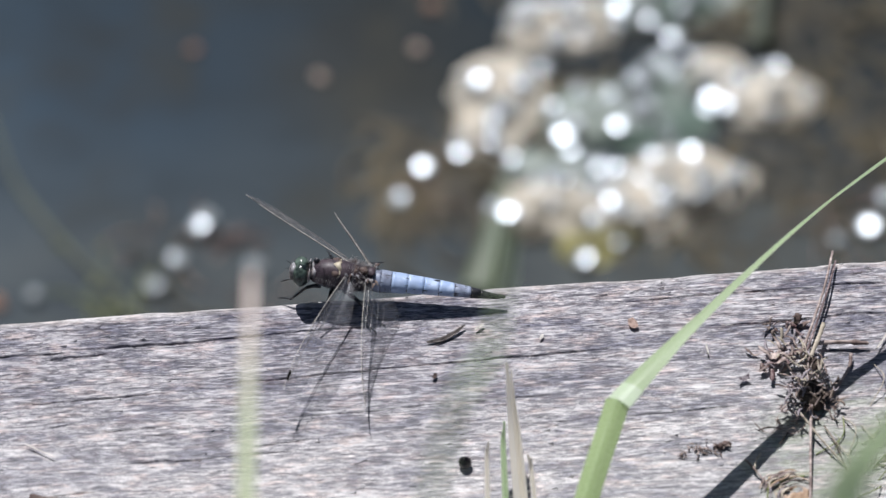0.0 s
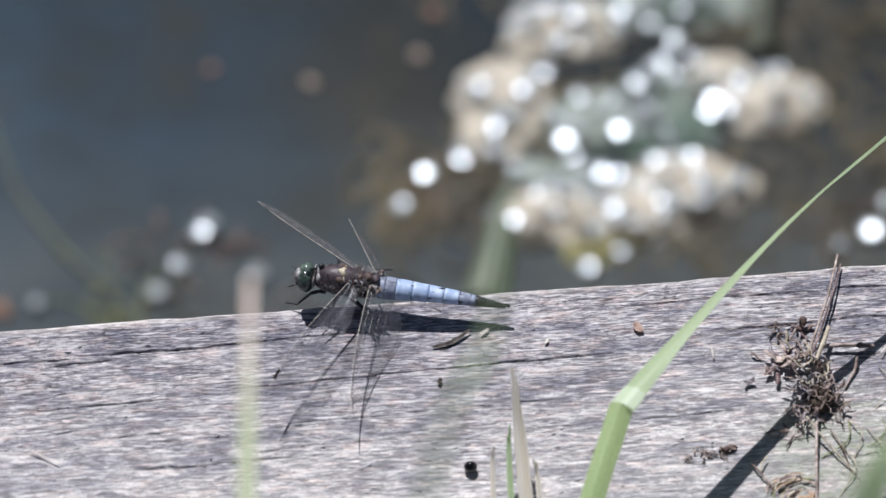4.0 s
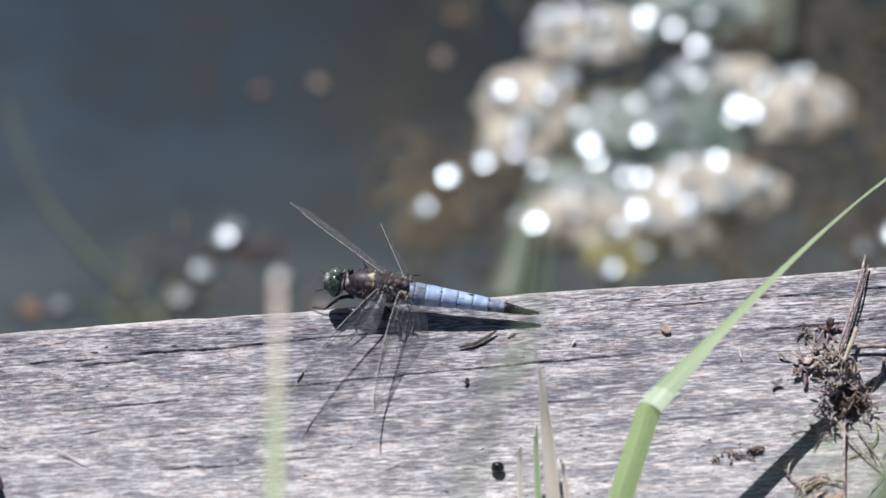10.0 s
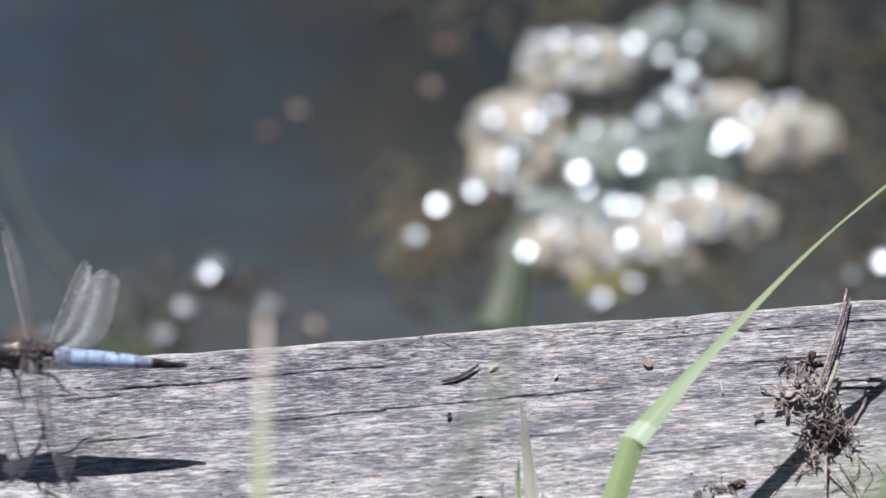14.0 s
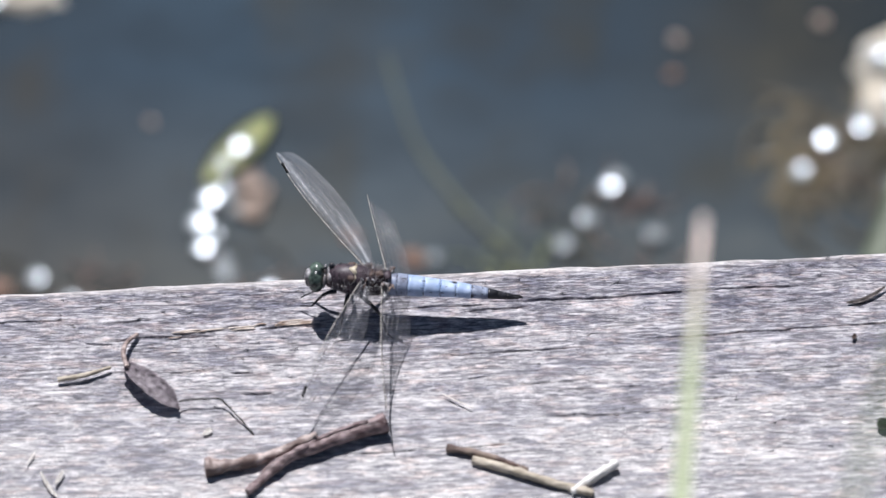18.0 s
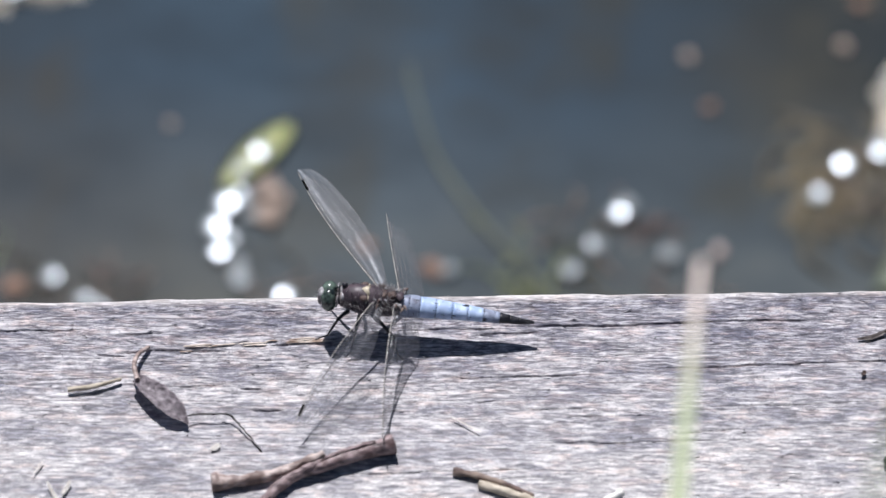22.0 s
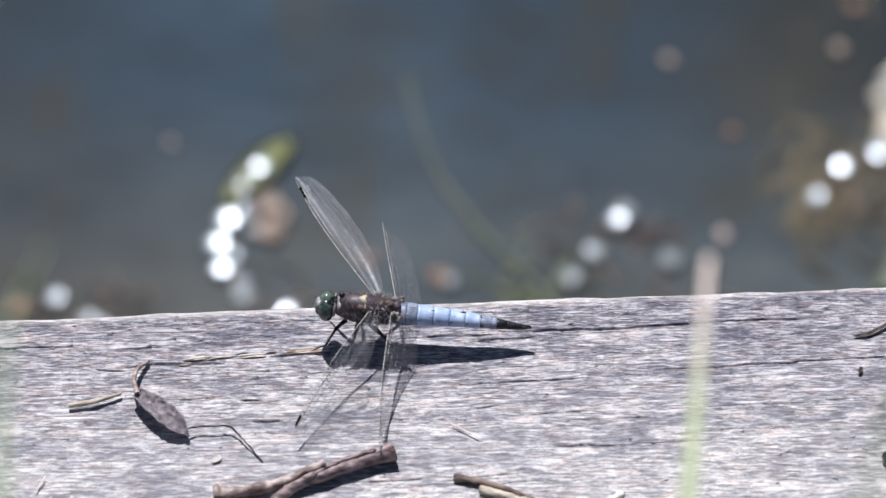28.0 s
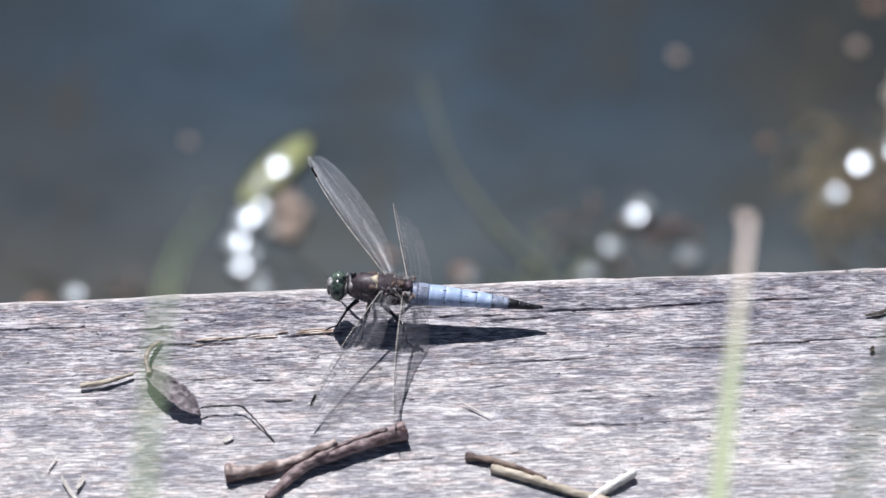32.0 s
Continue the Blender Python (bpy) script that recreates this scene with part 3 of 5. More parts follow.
LOBES = [(45, 341, 13, 17, 6), (64, 367, 17, 11, 6), (40, 329, 9, 10, 5), (118, 338, 16, 11, 6), (105, 347, 9, 8, 5),
         (57, 301, 18, 10, 7), (75, 299, 20, 11, 7), (92, 308, 20, 12, 7)]
GREEN_LOBES = [(90, 345, 11, 8, 4), (68, 333, 14, 12, 5), (86, 328, 17, 11, 5), (96, 374, 22, 10, 5.5), (58, 316, 12, 7, 3)]
OLIVE_LOBES = [(65, 287, 8, 7, 3), (73, 290, 7, 5, 3)]
FAR_LOBES = [(-197, 379, 13, 8, 5), (-187, 375, 8, 5, 3.5), (-208, 372, 9, 7, 4)]


def algae_height(x, y, lobes):
    h = -9.0
    for cx, cy, rx, ry, top in lobes:
        d = ((x - cx) / rx) ** 2 + ((y - cy) / ry) ** 2
        h = max(h, top * (1 - d) if d < 3 else -9.0)
    p = Vector((x * 0.05, y * 0.05, 0))
    return h + 1.8 * noise.noise(p * 1.6) + 2.4 * noise.noise(p * 4.5) + 1.2 * noise.noise(p * 11)


def algae_sheet(name, mat, cx, cy, x0, x1, y0, y1, lobes, stuff, label):
    """One crust of algae: lumps that rise out of the water."""
    step = 1.15
    nx, ny = int((x1 - x0) / step) + 1, int((y1 - y0) / step) + 1
    bm = bmesh.new()
    grid = [[bm.verts.new(((x0 + i * step - cx) * MM, (y0 + j * step - cy) * MM, max(algae_height(x0 + i * step, y0 + j * step, lobes), -6) * MM)) for j in range(ny)] for i in range(nx)]
    for i in range(nx - 1):
        for j in range(ny - 1):
            q = (grid[i][j], grid[i + 1][j], grid[i + 1][j + 1], grid[i][j + 1])
            if max(v.co.z for v in q) > -3 * MM:
                bm.faces.new(q)
    bmesh.ops.delete(bm, geom=[v for v in bm.verts if not v.link_faces], context="VERTS")
    return part(name, bm, stuff, mat, label)


def build_algae():
    mat = empty("algae_mat", 0.075, 0.33, WATER_Z)
    for name, lobes, stuff, label in (("crust", LOBES, ALGAE, "dried beige algae crust"), ("weed_cushion", GREEN_LOBES, ALGAE_GREEN, "wet blue-green algae"), ("olive_fringe", OLIVE_LOBES, ALGAE_OLIVE, "olive yellow algae fringe")):
        algae_sheet(name, mat, 75, 330, 10, 146, 265, 412, lobes, stuff, label)
    rng = random.Random(3)
    every = LOBES + GREEN_LOBES + OLIVE_LOBES
    # wet spots: place, size and lean away from the sun's mirror direction
    known = [(63, 281, 2.7, 2.6), (43.5, 298, 3.3, 0.6), (40, 297, 2.7, 1.0), (60.5, 325, 3.3, 0.6), (62, 321, 2.7, 1.2), (76, 326, 2.7, 1.0), (72, 298, 3.3, 1.4), (81, 306, 2.0, 2.6), (103, 338, 3.3, 0.8), (101, 334, 2.7, 1.4),
             (107, 333, 2.7, 2.0), (51, 341, 2.7, 2.6), (38.6, 342, 2.7, 2.6), (99, 353, 2.7, 1.4), (90, 353, 2.7, 1.6), (82, 344, 2.7, 2.6), (118, 346, 2.7, 3.4),
             (70, 315, 2.7, 1.6), (75, 312, 2.7, 2.0), (94, 312, 2.7, 2.2), (86, 300, 2.7, 2.4), (88, 366, 2.7, 1.6), (80, 370, 2.7, 2.4), (84, 317, 2.7, 2.6), (57, 352, 2.7, 2.8), (42, 330, 2.7, 2.4),
             (66, 341, 2.7, 2.8), (94, 360, 2.7, 2.2), (73, 287, 2.0, 3.0), (64, 305, 2.0, 3.0), (99, 303, 2.7, 3.2), (111, 341, 2.7, 2.6), (46, 318, 2.0, 3.0)]
    for x, y, r, off in known:
        off += 0.0 if off < 1.5 else 1.0
        glint(mat, x - 75, y - 330, max(algae_height(x, y, every), 0.5) + 0.9, r, off, rng)
    made = 0
    while made < 110:
        x, y = rng.uniform(25, 135), rng.uniform(285, 388)
        h = algae_height(x, y, every)
        if h > 1.5:
            glint(mat, x - 75, y - 330, h + 0.7, rng.choice((1.4, 2.0, 2.0, 2.7)), rng.uniform(2.8, 8.5), rng)
            made += 1
    return tagged(mat, "pale beige and green floating algae crust with wet glinting spots", "algae")


def far_algae():
    mat = empty("algae_clump", -0.203, 0.3785, WATER_Z)
    algae_sheet("crust", mat, -197, 376, -224, -174, 358, 394, FAR_LOBES, ALGAE, "dried beige algae crust")
    rng = random.Random(13)
    for x, y, r, off in ((-200, 373, 3.3, 0.8), (-204, 376, 2.7, 2.0), (-192, 377, 2.0, 5.0), (-210, 372, 2.7, 4.0)):
        glint(mat, x + 197, y - 376, max(algae_height(x, y, FAR_LOBES), 0.5) + 0.9, r, off, rng)
    return tagged(mat, "small beige floating algae clump with wet spots", "algae")


algae = build_algae()
FAR_ALGAE = far_algae()

drowned = bmesh.new()
_rng = random.Random(8)
for cx, cy, rx, ry in ((30, 305, 26, 16), (22, 318, 14, 14), (110, 300, 34, 16), (132, 318, 24, 20), (128, 366, 22, 18), (62, 335, 14, 8), (150, 340, 25, 40), (65, 395, 50, 16)):
    for _ in range(42):
        a, d = _rng.uniform(0, 6.28), math.sqrt(_rng.random())
        x, y = cx + rx * d * math.cos(a), cy + ry * d * math.sin(a)
        b = _rng.uniform(0, 6.28)
        n = _rng.uniform(5, 11)
        tube(drowned, spline([(x * MM, y * MM, WATER_Z - 0.0006), ((x + n * math.cos(b)) * MM, (y + n * math.sin(b)) * MM, WATER_Z + _rng.uniform(0.0, 0.0010)),
                              ((x + 1.9 * n * math.cos(b + 0.5)) * MM, (y + 1.9 * n * math.sin(b + 0.5)) * MM, WATER_Z - 0.0006)], 3), 0.0013, 5, flat=0.5)
tagged(part("drowned_weed", drowned, ALGAE_DARK, None), "dark olive drowned weed tangled round the algae crust", "pond weed", kind="stuff")


def weed_sprig(x, y, glints, length, label, seed, mats=(BARK, ALGAE_DARK)):
    """A floating sprig of thin strands with wet spots."""
    rng = random.Random(seed)
    ob = empty("floating_sprig", x * MM, y * MM, WATER_Z)
    for mt in mats:
        for _ in range(9):
            bm = bmesh.new()
            a = rng.uniform(0, 6.28)
            p = Vector((rng.uniform(-9, 9), rng.uniform(-12, 12), -0.4)) * MM
            q = p + Vector((math.cos(a), math.sin(a), 0)) * length * rng.uniform(0.3, 0.6) * MM + Vector((0, 0, rng.uniform(1, 2.5) * MM))
            r = q + Vector((math.cos(a + 0.7), math.sin(a + 0.7), 0)) * length * rng.uniform(0.2, 0.5) * MM
            r.z = -0.4 * MM
            tube(bm, spline([p, q, r], 4), [0.42 * MM] * 8 + [0.2 * MM], 5, flat=0.6)
            part("strand", bm, mt, ob)
    for gx, gy, r, off in glints:
        glint(ob, gx - x, gy - y, 2.2, r, off, rng)
    return tagged(ob, label, "pond weed")


SPRIG = weed_sprig(-46, 289, [(-40.5, 300, 2.7, 1.8), (-38, 303, 2.7, 8.0), (-46.8, 289, 2.7, 6.6), (-53.6, 280, 2.7, 5.6)], 22, "brown floating weed sprig with glinting wet spots", 21)
weed_sprig(24, 315, [(22, 317, 2.7, 2.0), (14.5, 306, 2.7, 4.2), (32, 322, 2.7, 2.6)], 20, "brown weed sprig floating beside the algae crust", 26)
weed_sprig(-188, 270, [(-193, 275.5, 2.7, 1.3), (-184, 267, 2.7, 2.6), (-180, 265, 2.0, 1.5)], 22, "brown floating weed by the beam with wet spots", 22)
weed_sprig(-130, 268, [(-130, 269, 2.7, 4.0), (-142, 275, 2.7, 6.4), (-120, 266, 2.0, 7)], 20, "small brown floating weed sprig in the shade line", 23)
weed_sprig(-28, 284, [(-26, 285, 2.7, 9.5), (-86, 279, 2.0, 6)], 20, "thin brown weed floating beside the beam", 24, mats=(BARK,))
weed_sprig(140, 287, [(141, 288, 3.3, 1.8), (147, 297, 2.7, 4.5), (132, 284, 2.0, 6.5)], 22, "brown floating weed with two bright wet spots", 25)


def pond_leaf():
    leaf = empty("pond_leaf", -0.1390, 0.2950, WATER_Z)
    bm = bmesh.new()
    n = 16
    rows = []
    for i in range(n + 1):
        t = i / n
        w = 4.5 * math.sin(math.pi * min(1, t * 0.93 + 0.04)) ** 0.7 + 0.3
        c = Vector((-8.5 + 18.5 * t, 13.5 + 22 * t, 0.5 + 1.5 * math.sin(math.pi * t * 0.8)))
        side = Vector((0.77, -0.64, 0))
        rows.append([bm.verts.new((c + side * w * s + Vector((0, 0, 0.5 * abs(s)))) * MM) for s in (-1, -0.5, 0, 0.5, 1)])
    for r, s in zip(rows, rows[1:]):
        for k in range(4):
            bm.faces.new((r[k], r[k + 1], s[k + 1], s[k]))
    bmesh.ops.solidify(bm, geom=bm.faces[:], thickness=0.0004)
    part("leaf_blade", bm, LEAFGREEN, leaf)
    bm = bmesh.new()
    roughen(ball(bm, (0.0045, 0.0085, 0.0012), (0.0040, 0.0090, 0.0020), 24, 16), 0.0030, 300, 4)
    part("brown_husk", bm, HUSK, leaf, "soaked pinkish brown husk")
    rng = random.Random(5)
    for x, y, z, r, off in ((-10, -2, 2.6, 3.3, 0.4), (-7.2, 6.2, 3, 3.3, 1.4), (-9, -10, 2.2, 2.7, 2.2), (-6.5, -6, 2.2, 2.7, 2.6), (2, 25, 2.6, 2.7, 5.0), (-3, 8.5, 3, 2.7, 5.5), (-4, -15, 1.6, 2.7, 7.0), (-3, 19, 2.4, 2.0, 5.0), (-1, 3, 2.2, 2.0, 5.5)):
        glint(leaf, x, y, z, r, off, rng)
    return tagged(leaf, "yellow-green pond leaf floating wet beside a brown husk", "leaf")


POND_LEAF = pond_leaf()


def drowned_stem(points, r, label, mat=STEM):
    bm = bmesh.new()
    pts = spline([(x * MM, y * MM, WATER_Z + z * MM) for x, y, z in points], 6)
    tube(bm, pts, [r * MM * (1 - 0.6 * i / len(pts)) for i in range(len(pts))], 7, flat=0.6)
    return tagged(part("water_stem", bm, mat, None), label, "pond weed")


drowned_stem([(-56, 266, 0), (-62, 276, 1.4), (-75, 294, 1.0), (-84, 309, 0.8), (-90, 322, 0.7), (-95, 343, 0.4), (-97, 356, -0.5)], 1.55, "long green stem curving under the water surface")
weed_sprig(-66, 279, [], 16, "small yellow-green weed tuft near the beam", 28, mats=(GREENWEED, GREENWEED))
drowned_stem([(34, 272, 0), (38, 284, 1.0), (42, 300, 1.4), (44, 310, 0.3)], 6.2, "pale green reed shoot beneath the algae crust", REED)
drowned_stem([(117, 352, 6), (119, 366, 9), (121, 384, 10), (122, 400, 8)], 3.2, "green reed leaf behind the algae crust")


def scrap(x, y, size, label, mat=ORANGE):
    """A small drifting bud scale."""
    bm = bmesh.new()
    vs = ball(bm, (0, 0, 0.0006), (size * MM, size * 0.75 * MM, size * 0.35 * MM), 12, 8)
    roughen(vs, size * 0.2 * MM, 500, x)
    ob = part("drifting_scrap", bm, mat, None)
    ob.matrix_basis = pose(x * MM, y * MM, WATER_Z, 0, 0, (x * 37) % 180)
    return tagged(ob, label, "plant scrap", "drifting scraps")


DRIFT = [scrap(-20.5, 357, 2.2, "pale brown bud scale drifting on the water", HUSK), scrap(-28.8, 354, 2.2, "orange-brown bud scale drifting on the pond"),
         scrap(23, 361, 2.4, "brown scrap drifting near the algae", HUSK), scrap(-94, 279, 3.6, "orange-brown husk drifting close to the beam"),
         scrap(-12, 291, 2.4, "pinkish brown scrap drifting near the beam", TWIG_PALE), scrap(-108, 288, 2.6, "orange-brown husk floating below the beam edge"),
         scrap(-203, 273, 4.0, "reddish brown scrap floating near the weed"), scrap(-162, 331, 1.6, "pale scrap drifting in the open water", HUSK),
         scrap(28, 376, 2.4, "reddish scrap drifting beside the algae")]


# ---- litter lying on the beam ----
def curl_scale():
    bm = bmesh.new()
    pts = spline([(0, 0, 0.7), (2.6, 0.5, 0.35), (5.4, 1.7, 0.5), (8.6, 4.0, 1.1)], 6)
    rows = []
    for i, p in enumerate(pts):
        w = 0.12 + 0.5 * math.sin(math.pi * (0.12 + 0.8 * i / (len(pts) - 1)))
        rows.append([bm.verts.new((p + Vector((-0.45 * s * w, 0.9 * s * w, 0.9 * s * s * w))) * MM) for s in (-1, -0.5, 0, 0.5, 1)])
    for r, s in zip(rows, rows[1:]):
        for k in range(4):
            bm.faces.new((r[k], r[k + 1], s[k + 1], s[k]))
    bmesh.ops.solidify(bm, geom=bm.faces[:], thickness=0.00025)
    ob = part("curled_scale", bm, grained("dry bud scale", (0.05, 0.042, 0.04), (0.27, 0.24, 0.225), 600, 0.5, bump_mm=0.2), None)
    ob.matrix_basis = pose(-0.0005, -0.0288, -0.0002)
    return tagged(ob, "dark brown curled bud scale lying on the weathered beam", "plant scrap")


def flake(name, x, y, length, width, turn, mat, label, lift=0.4):
    """A small bent chip."""
    bm = bmesh.new()
    rows = []
    for i in range(7):
        t = i / 6
        w = width * (0.35 + 0.65 * math.sin(math.pi * (0.1 + 0.8 * t)))
        rows.append([bm.verts.new(((t - 0.5) * length * MM, s * w * 0.5 * MM, (0.45 + lift * (2 * t - 1) ** 2 + 0.12 * abs(s)) * MM)) for s in (-1, 0, 1)])
    for r, s in zip(rows, rows[1:]):
        for k in range(2):
            bm.faces.new((r[k], r[k + 1], s[k + 1], s[k]))
    bmesh.ops.solidify(bm, geom=bm.faces[:], thickness=0.0002)
    ob = part(name, bm, mat, None)
    ob.matrix_basis = pose(x * MM, y * MM, 0.0003, 0, 0, turn)
    return tagged(ob, label, "plant scrap")


curl_scale()
flake("pale_chip", 11.2, -25.4, 2.4, 0.8, 35, PALE, "tiny white chip lying beside the curled scale", 0.1)
flake("leaf_scrap", 44.9, -26.6, 3.0, 2.0, 110, PINK, "small pinkish dry leaf scrap on the beam", 0.25)
flake("dark_scrap", 67.7, -43.9, 2.6, 1.4, 20, DEADLEAF, "small dark dry scrap on the beam", 1.1)
flake("straw_sliver", -86.2, -53.6, 8.0, 0.4, -32, PALE, "thin white straw sliver lying on the grey wood", 0.2)
flake("straw_sliver", 60.5, -35.0, 3.0, 0.4, 95, PALE, "tiny upright pale splinter on the beam", 0.2)
flake("pale_chip", -140.4, -60.2, 2.4, 1.5, 40, PALE, "tiny white chip beside the dead leaf", 0.1)
flake("pale_chip", 24.6, -29.0, 1.6, 0.7, 60, PALE, "tiny white chip on the grey beam", 0.1)
flake("dark_scrap", 0.5, -38.6, 1.6, 1.0, 70, BARK, "tiny brown crumb beside a crack", 0.3)
flake("straw_sliver", -174.6, -74.2, 8.0, 0.9, -62, PALE, "curled pale straw lying at the front of the beam", 0.9)
flake("straw_sliver", -172.4, -72.0, 4.0, 1.1, 66, PALE, "short white husk beside the curled straw", 0.7)
flake("straw_sliver", -178.6, -66.4, 4.2, 0.45, 62, PALE, "short pale splinter at the front of the beam", 0.2)
flake("straw_sliver", 99, -35.0, 7.0, 0.5, 58, PALE, "thin pale straw leaning beside the root clod", 0.5)


def black_seed():
    bm = bmesh.new()
    vs = ball(bm, (0, 0, 1.3 * MM), (1.45 * MM, 1.4 * MM, 1.35 * MM), 20, 14)
    roughen(vs, 0.00008, 900)
    tube(bm, [(0, 0, 2.5 * MM), (0.1 * MM, 0.1 * MM, 3.0 * MM)], 0.00018, 6)
    ob = part("black_seed", bm, SEED, None)
    ob.matrix_basis = pose(0.0054, -0.0632, -0.0001)
    return tagged(ob, "shiny round black seed lying on the beam", "seed")


black_seed()


def dead_leaf():
    leaf = empty("dead_leaf", -0.152, -0.047, 0)
    bm = bmesh.new()
    rows, n = [], 26
    for i in range(n + 1):
        t = i / n
        c = Vector((-6.0 + 11.6 * t, 4.0 - 11.5 * t, 2.5 - 1.3 * t + 1.2 * math.sin(math.pi * t)))
        w = 2.4 * (0.45 + 0.55 * math.sin(math.pi * min(0.9, t * 0.8 + 0.05))) * min(1, (1.02 - t) * 4.2) ** 0.8 + 0.08
        side = Vector((0.66, 0.74, 0.12))
        rows.append([bm.verts.new((c + side * w * s + Vector((0, 0, 0.9 * s * s))) * MM) for s in (-1, -0.75, -0.5, -0.25, 0, 0.25, 0.5, 0.75, 1)])
    for r, s in zip(rows, rows[1:]):
        for k in range(8):
            bm.faces.new((r[k], r[k + 1], s[k + 1], s[k]))
    roughen(bm.verts, 0.0004, 450, 2)
    roughen(bm.verts, 0.0004, 1300, 5)
    bmesh.ops.solidify(bm, geom=bm.faces[:], thickness=0.0004)
    part("leaf_blade", bm, DEADLEAF, leaf)
    bm = bmesh.new()
    tube(bm, spline([(-5.6 * MM, 3.4 * MM, 3.4 * MM), (-6.4 * MM, 7.5 * MM, 3.2 * MM), (-5.6 * MM, 11.5 * MM, 2.0 * MM), (-3.4 * MM, 14.6 * MM, 0.8 * MM)], 6),
         [0.55 * MM] * 10 + [0.5 * MM] * 9, 7)
    part("stalk", bm, TWIG_PALE, leaf, "pale curved stalk")
    bm = bmesh.new()
    tube(bm, spline([(5.2 * MM, -5.6 * MM, 2.2 * MM), (9.5 * MM, -5.0 * MM, 1.9 * MM), (14.5 * MM, -5.2 * MM, 1.8 * MM), (17.6 * MM, -8.6 * MM, 1.2 * MM), (21.5 * MM, -14 * MM, 0.4 * MM)], 6), [(0.16 + 0.07 * math.sin(2.1 * i) ** 2) * MM for i in range(25)], 6)
    roughen(bm.verts, 0.00035, 700, 3)
    part("thread", bm, STIGMA, leaf, "thin dark thread")
    bm = bmesh.new()
    roughen(ball(bm, (-2.0 * MM, 2.2 * MM, 0.9 * MM), (2.4 * MM, 2.0 * MM, 1.0 * MM), 12, 8), 0.0004, 700, 1)
    part("crumpled_base", bm, DEADLEAF, leaf)
    return tagged(leaf, "grey-brown curled dead leaf with a pale stalk on the beam", "leaf")


dead_leaf()


def twig(name, pts, radii, mat, label, knots=(), seed=0):
    """A dry twig lying on the beam; knots: (place along it, swelling)."""
    ob = empty(name, *[c * MM for c in pts[0]])
    base = Vector(pts[0])
    path = spline([(Vector(p) - base) * MM for p in pts], 8)
    n = len(path)
    rs = []
    for i in range(n):
        t = i / (n - 1)
        r = radii[0] + (radii[1] - radii[0]) * t
        for at, swell in knots:
            r += swell * math.exp(-((t - at) / 0.05) ** 2)
        rs.append(r * MM * (1 + 0.20 * noise.noise(Vector((t * 14, seed, 0)))))
    bm = bmesh.new()
    fine = spline(path, 5)
    tube(bm, fine, [rs[min(i // 5, n - 1)] + (rs[min(i // 5 + 1, n - 1)] - rs[min(i // 5, n - 1)]) * (i % 5) / 5 for i in range(len(fine))], 16)
    # ridged, cracked bark
    along = (path[-1] - path[0]).normalized()
    for v in bm.verts:
        u = v.co.dot(along)
        w = v.co - along * u
        v.co += noise.noise_vector(w * 1300 + along * u * 300 + Vector((seed, 0, 0))) * 0.24 * radii[0] * MM
        v.co += noise.noise_vector(v.co * 900 + Vector((0, seed, 0))) * 0.15 * radii[0] * MM
    part("wood", bm, mat, ob)
    bm = bmesh.new()
    d = (path[-1] - path[-2]).normalized()
    tube(bm, [path[-1] - d * 0.0001, path[-1] + d * 0.0003], [rs[-1] * 0.98, rs[-1] * 0.45], 9)
    part("broken_end", bm, mat, ob)
    return tagged(ob, label, "twig")


twig("dry_twig", [(-132, -77.5, 1.3), (-124, -69.5, 1.9), (-114, -65.0, 2.4), (-102, -60.4, 2.6)], (0.85, 1.62), TWIG_BARK, "dark reddish-brown broken twig lying on the beam", [(0.25, 0.35), (0.55, 0.2), (0.99, 0.75)], 1)
twig("dry_twig", [(-128, -71.6, 1.4), (-122, -68.4, 2.9), (-113, -63.6, 3.8), (-106, -61.2, 4.2)], (0.6, 0.5), TWIG_BARK, "thin split twig lying along the dark one", [(0.4, 0.25)], 9)
twig("dry_twig", [(-141, -70.6, 1.6), (-134, -70.0, 1.7), (-126, -67.8, 2.0), (-117, -64.6, 4.2)], (1.35, 0.95), TWIG_PALE, "paler brown twig with a knobbed end beside the dark one", [(0.0, 0.5), (0.05, 0.7), (0.17, 0.35), (0.45, 0.25)], 2)
twig("dry_twig", [(-88.9, -66.6, 1.0), (-83, -68.2, 1.2), (-77, -70.6, 1.1), (-71.8, -73.0, 0.8)], (0.8, 0.55), BARK, "thin dark twig with a blunt black end on the beam", [(0.05, 0.2)], 3)
twig("dry_straw", [(-83.4, -70.0, 0.9), (-75, -73.4, 1.2), (-66, -77.2, 1.0), (-58, -80, 0.9)], (1.0, 0.85), STRAW, "split pale straw stalk lying beside the thin twig", (), 4)
twig("dry_straw", [(-62.5, -79.6, 1.0), (-57.5, -76.0, 1.4), (-52.6, -72.6, 1.6)], (0.8, 1.0), PALE, "short pale straw stub propped on the beam", (), 5)
twig("dry_stalk", [(80.5, -40, 3.0), (83.9, -31, 3.0), (87.7, -20, 2.6), (90.4, -9.6, 1.4)], (0.34, 0.26), TWIG_PALE, "slender dry grass stalk lying across the beam", (), 6)
twig("dry_stalk", [(81.3, -40, 2.6), (84.7, -31.2, 2.7), (88.4, -20.5, 2.2), (90.9, -12, 1.0)], (0.30, 0.22), TWIG_BARK, "dark half of the split grass stalk", (), 8)
twig("dry_stalk", [(84.5, -35.2, 1.4), (90, -35.4, 1.5), (95.6, -36.0, 1.4)], (0.45, 0.42), TWIG_PALE, "short brown stalk beside the root clod", [(0.75, 0.25)], 7)


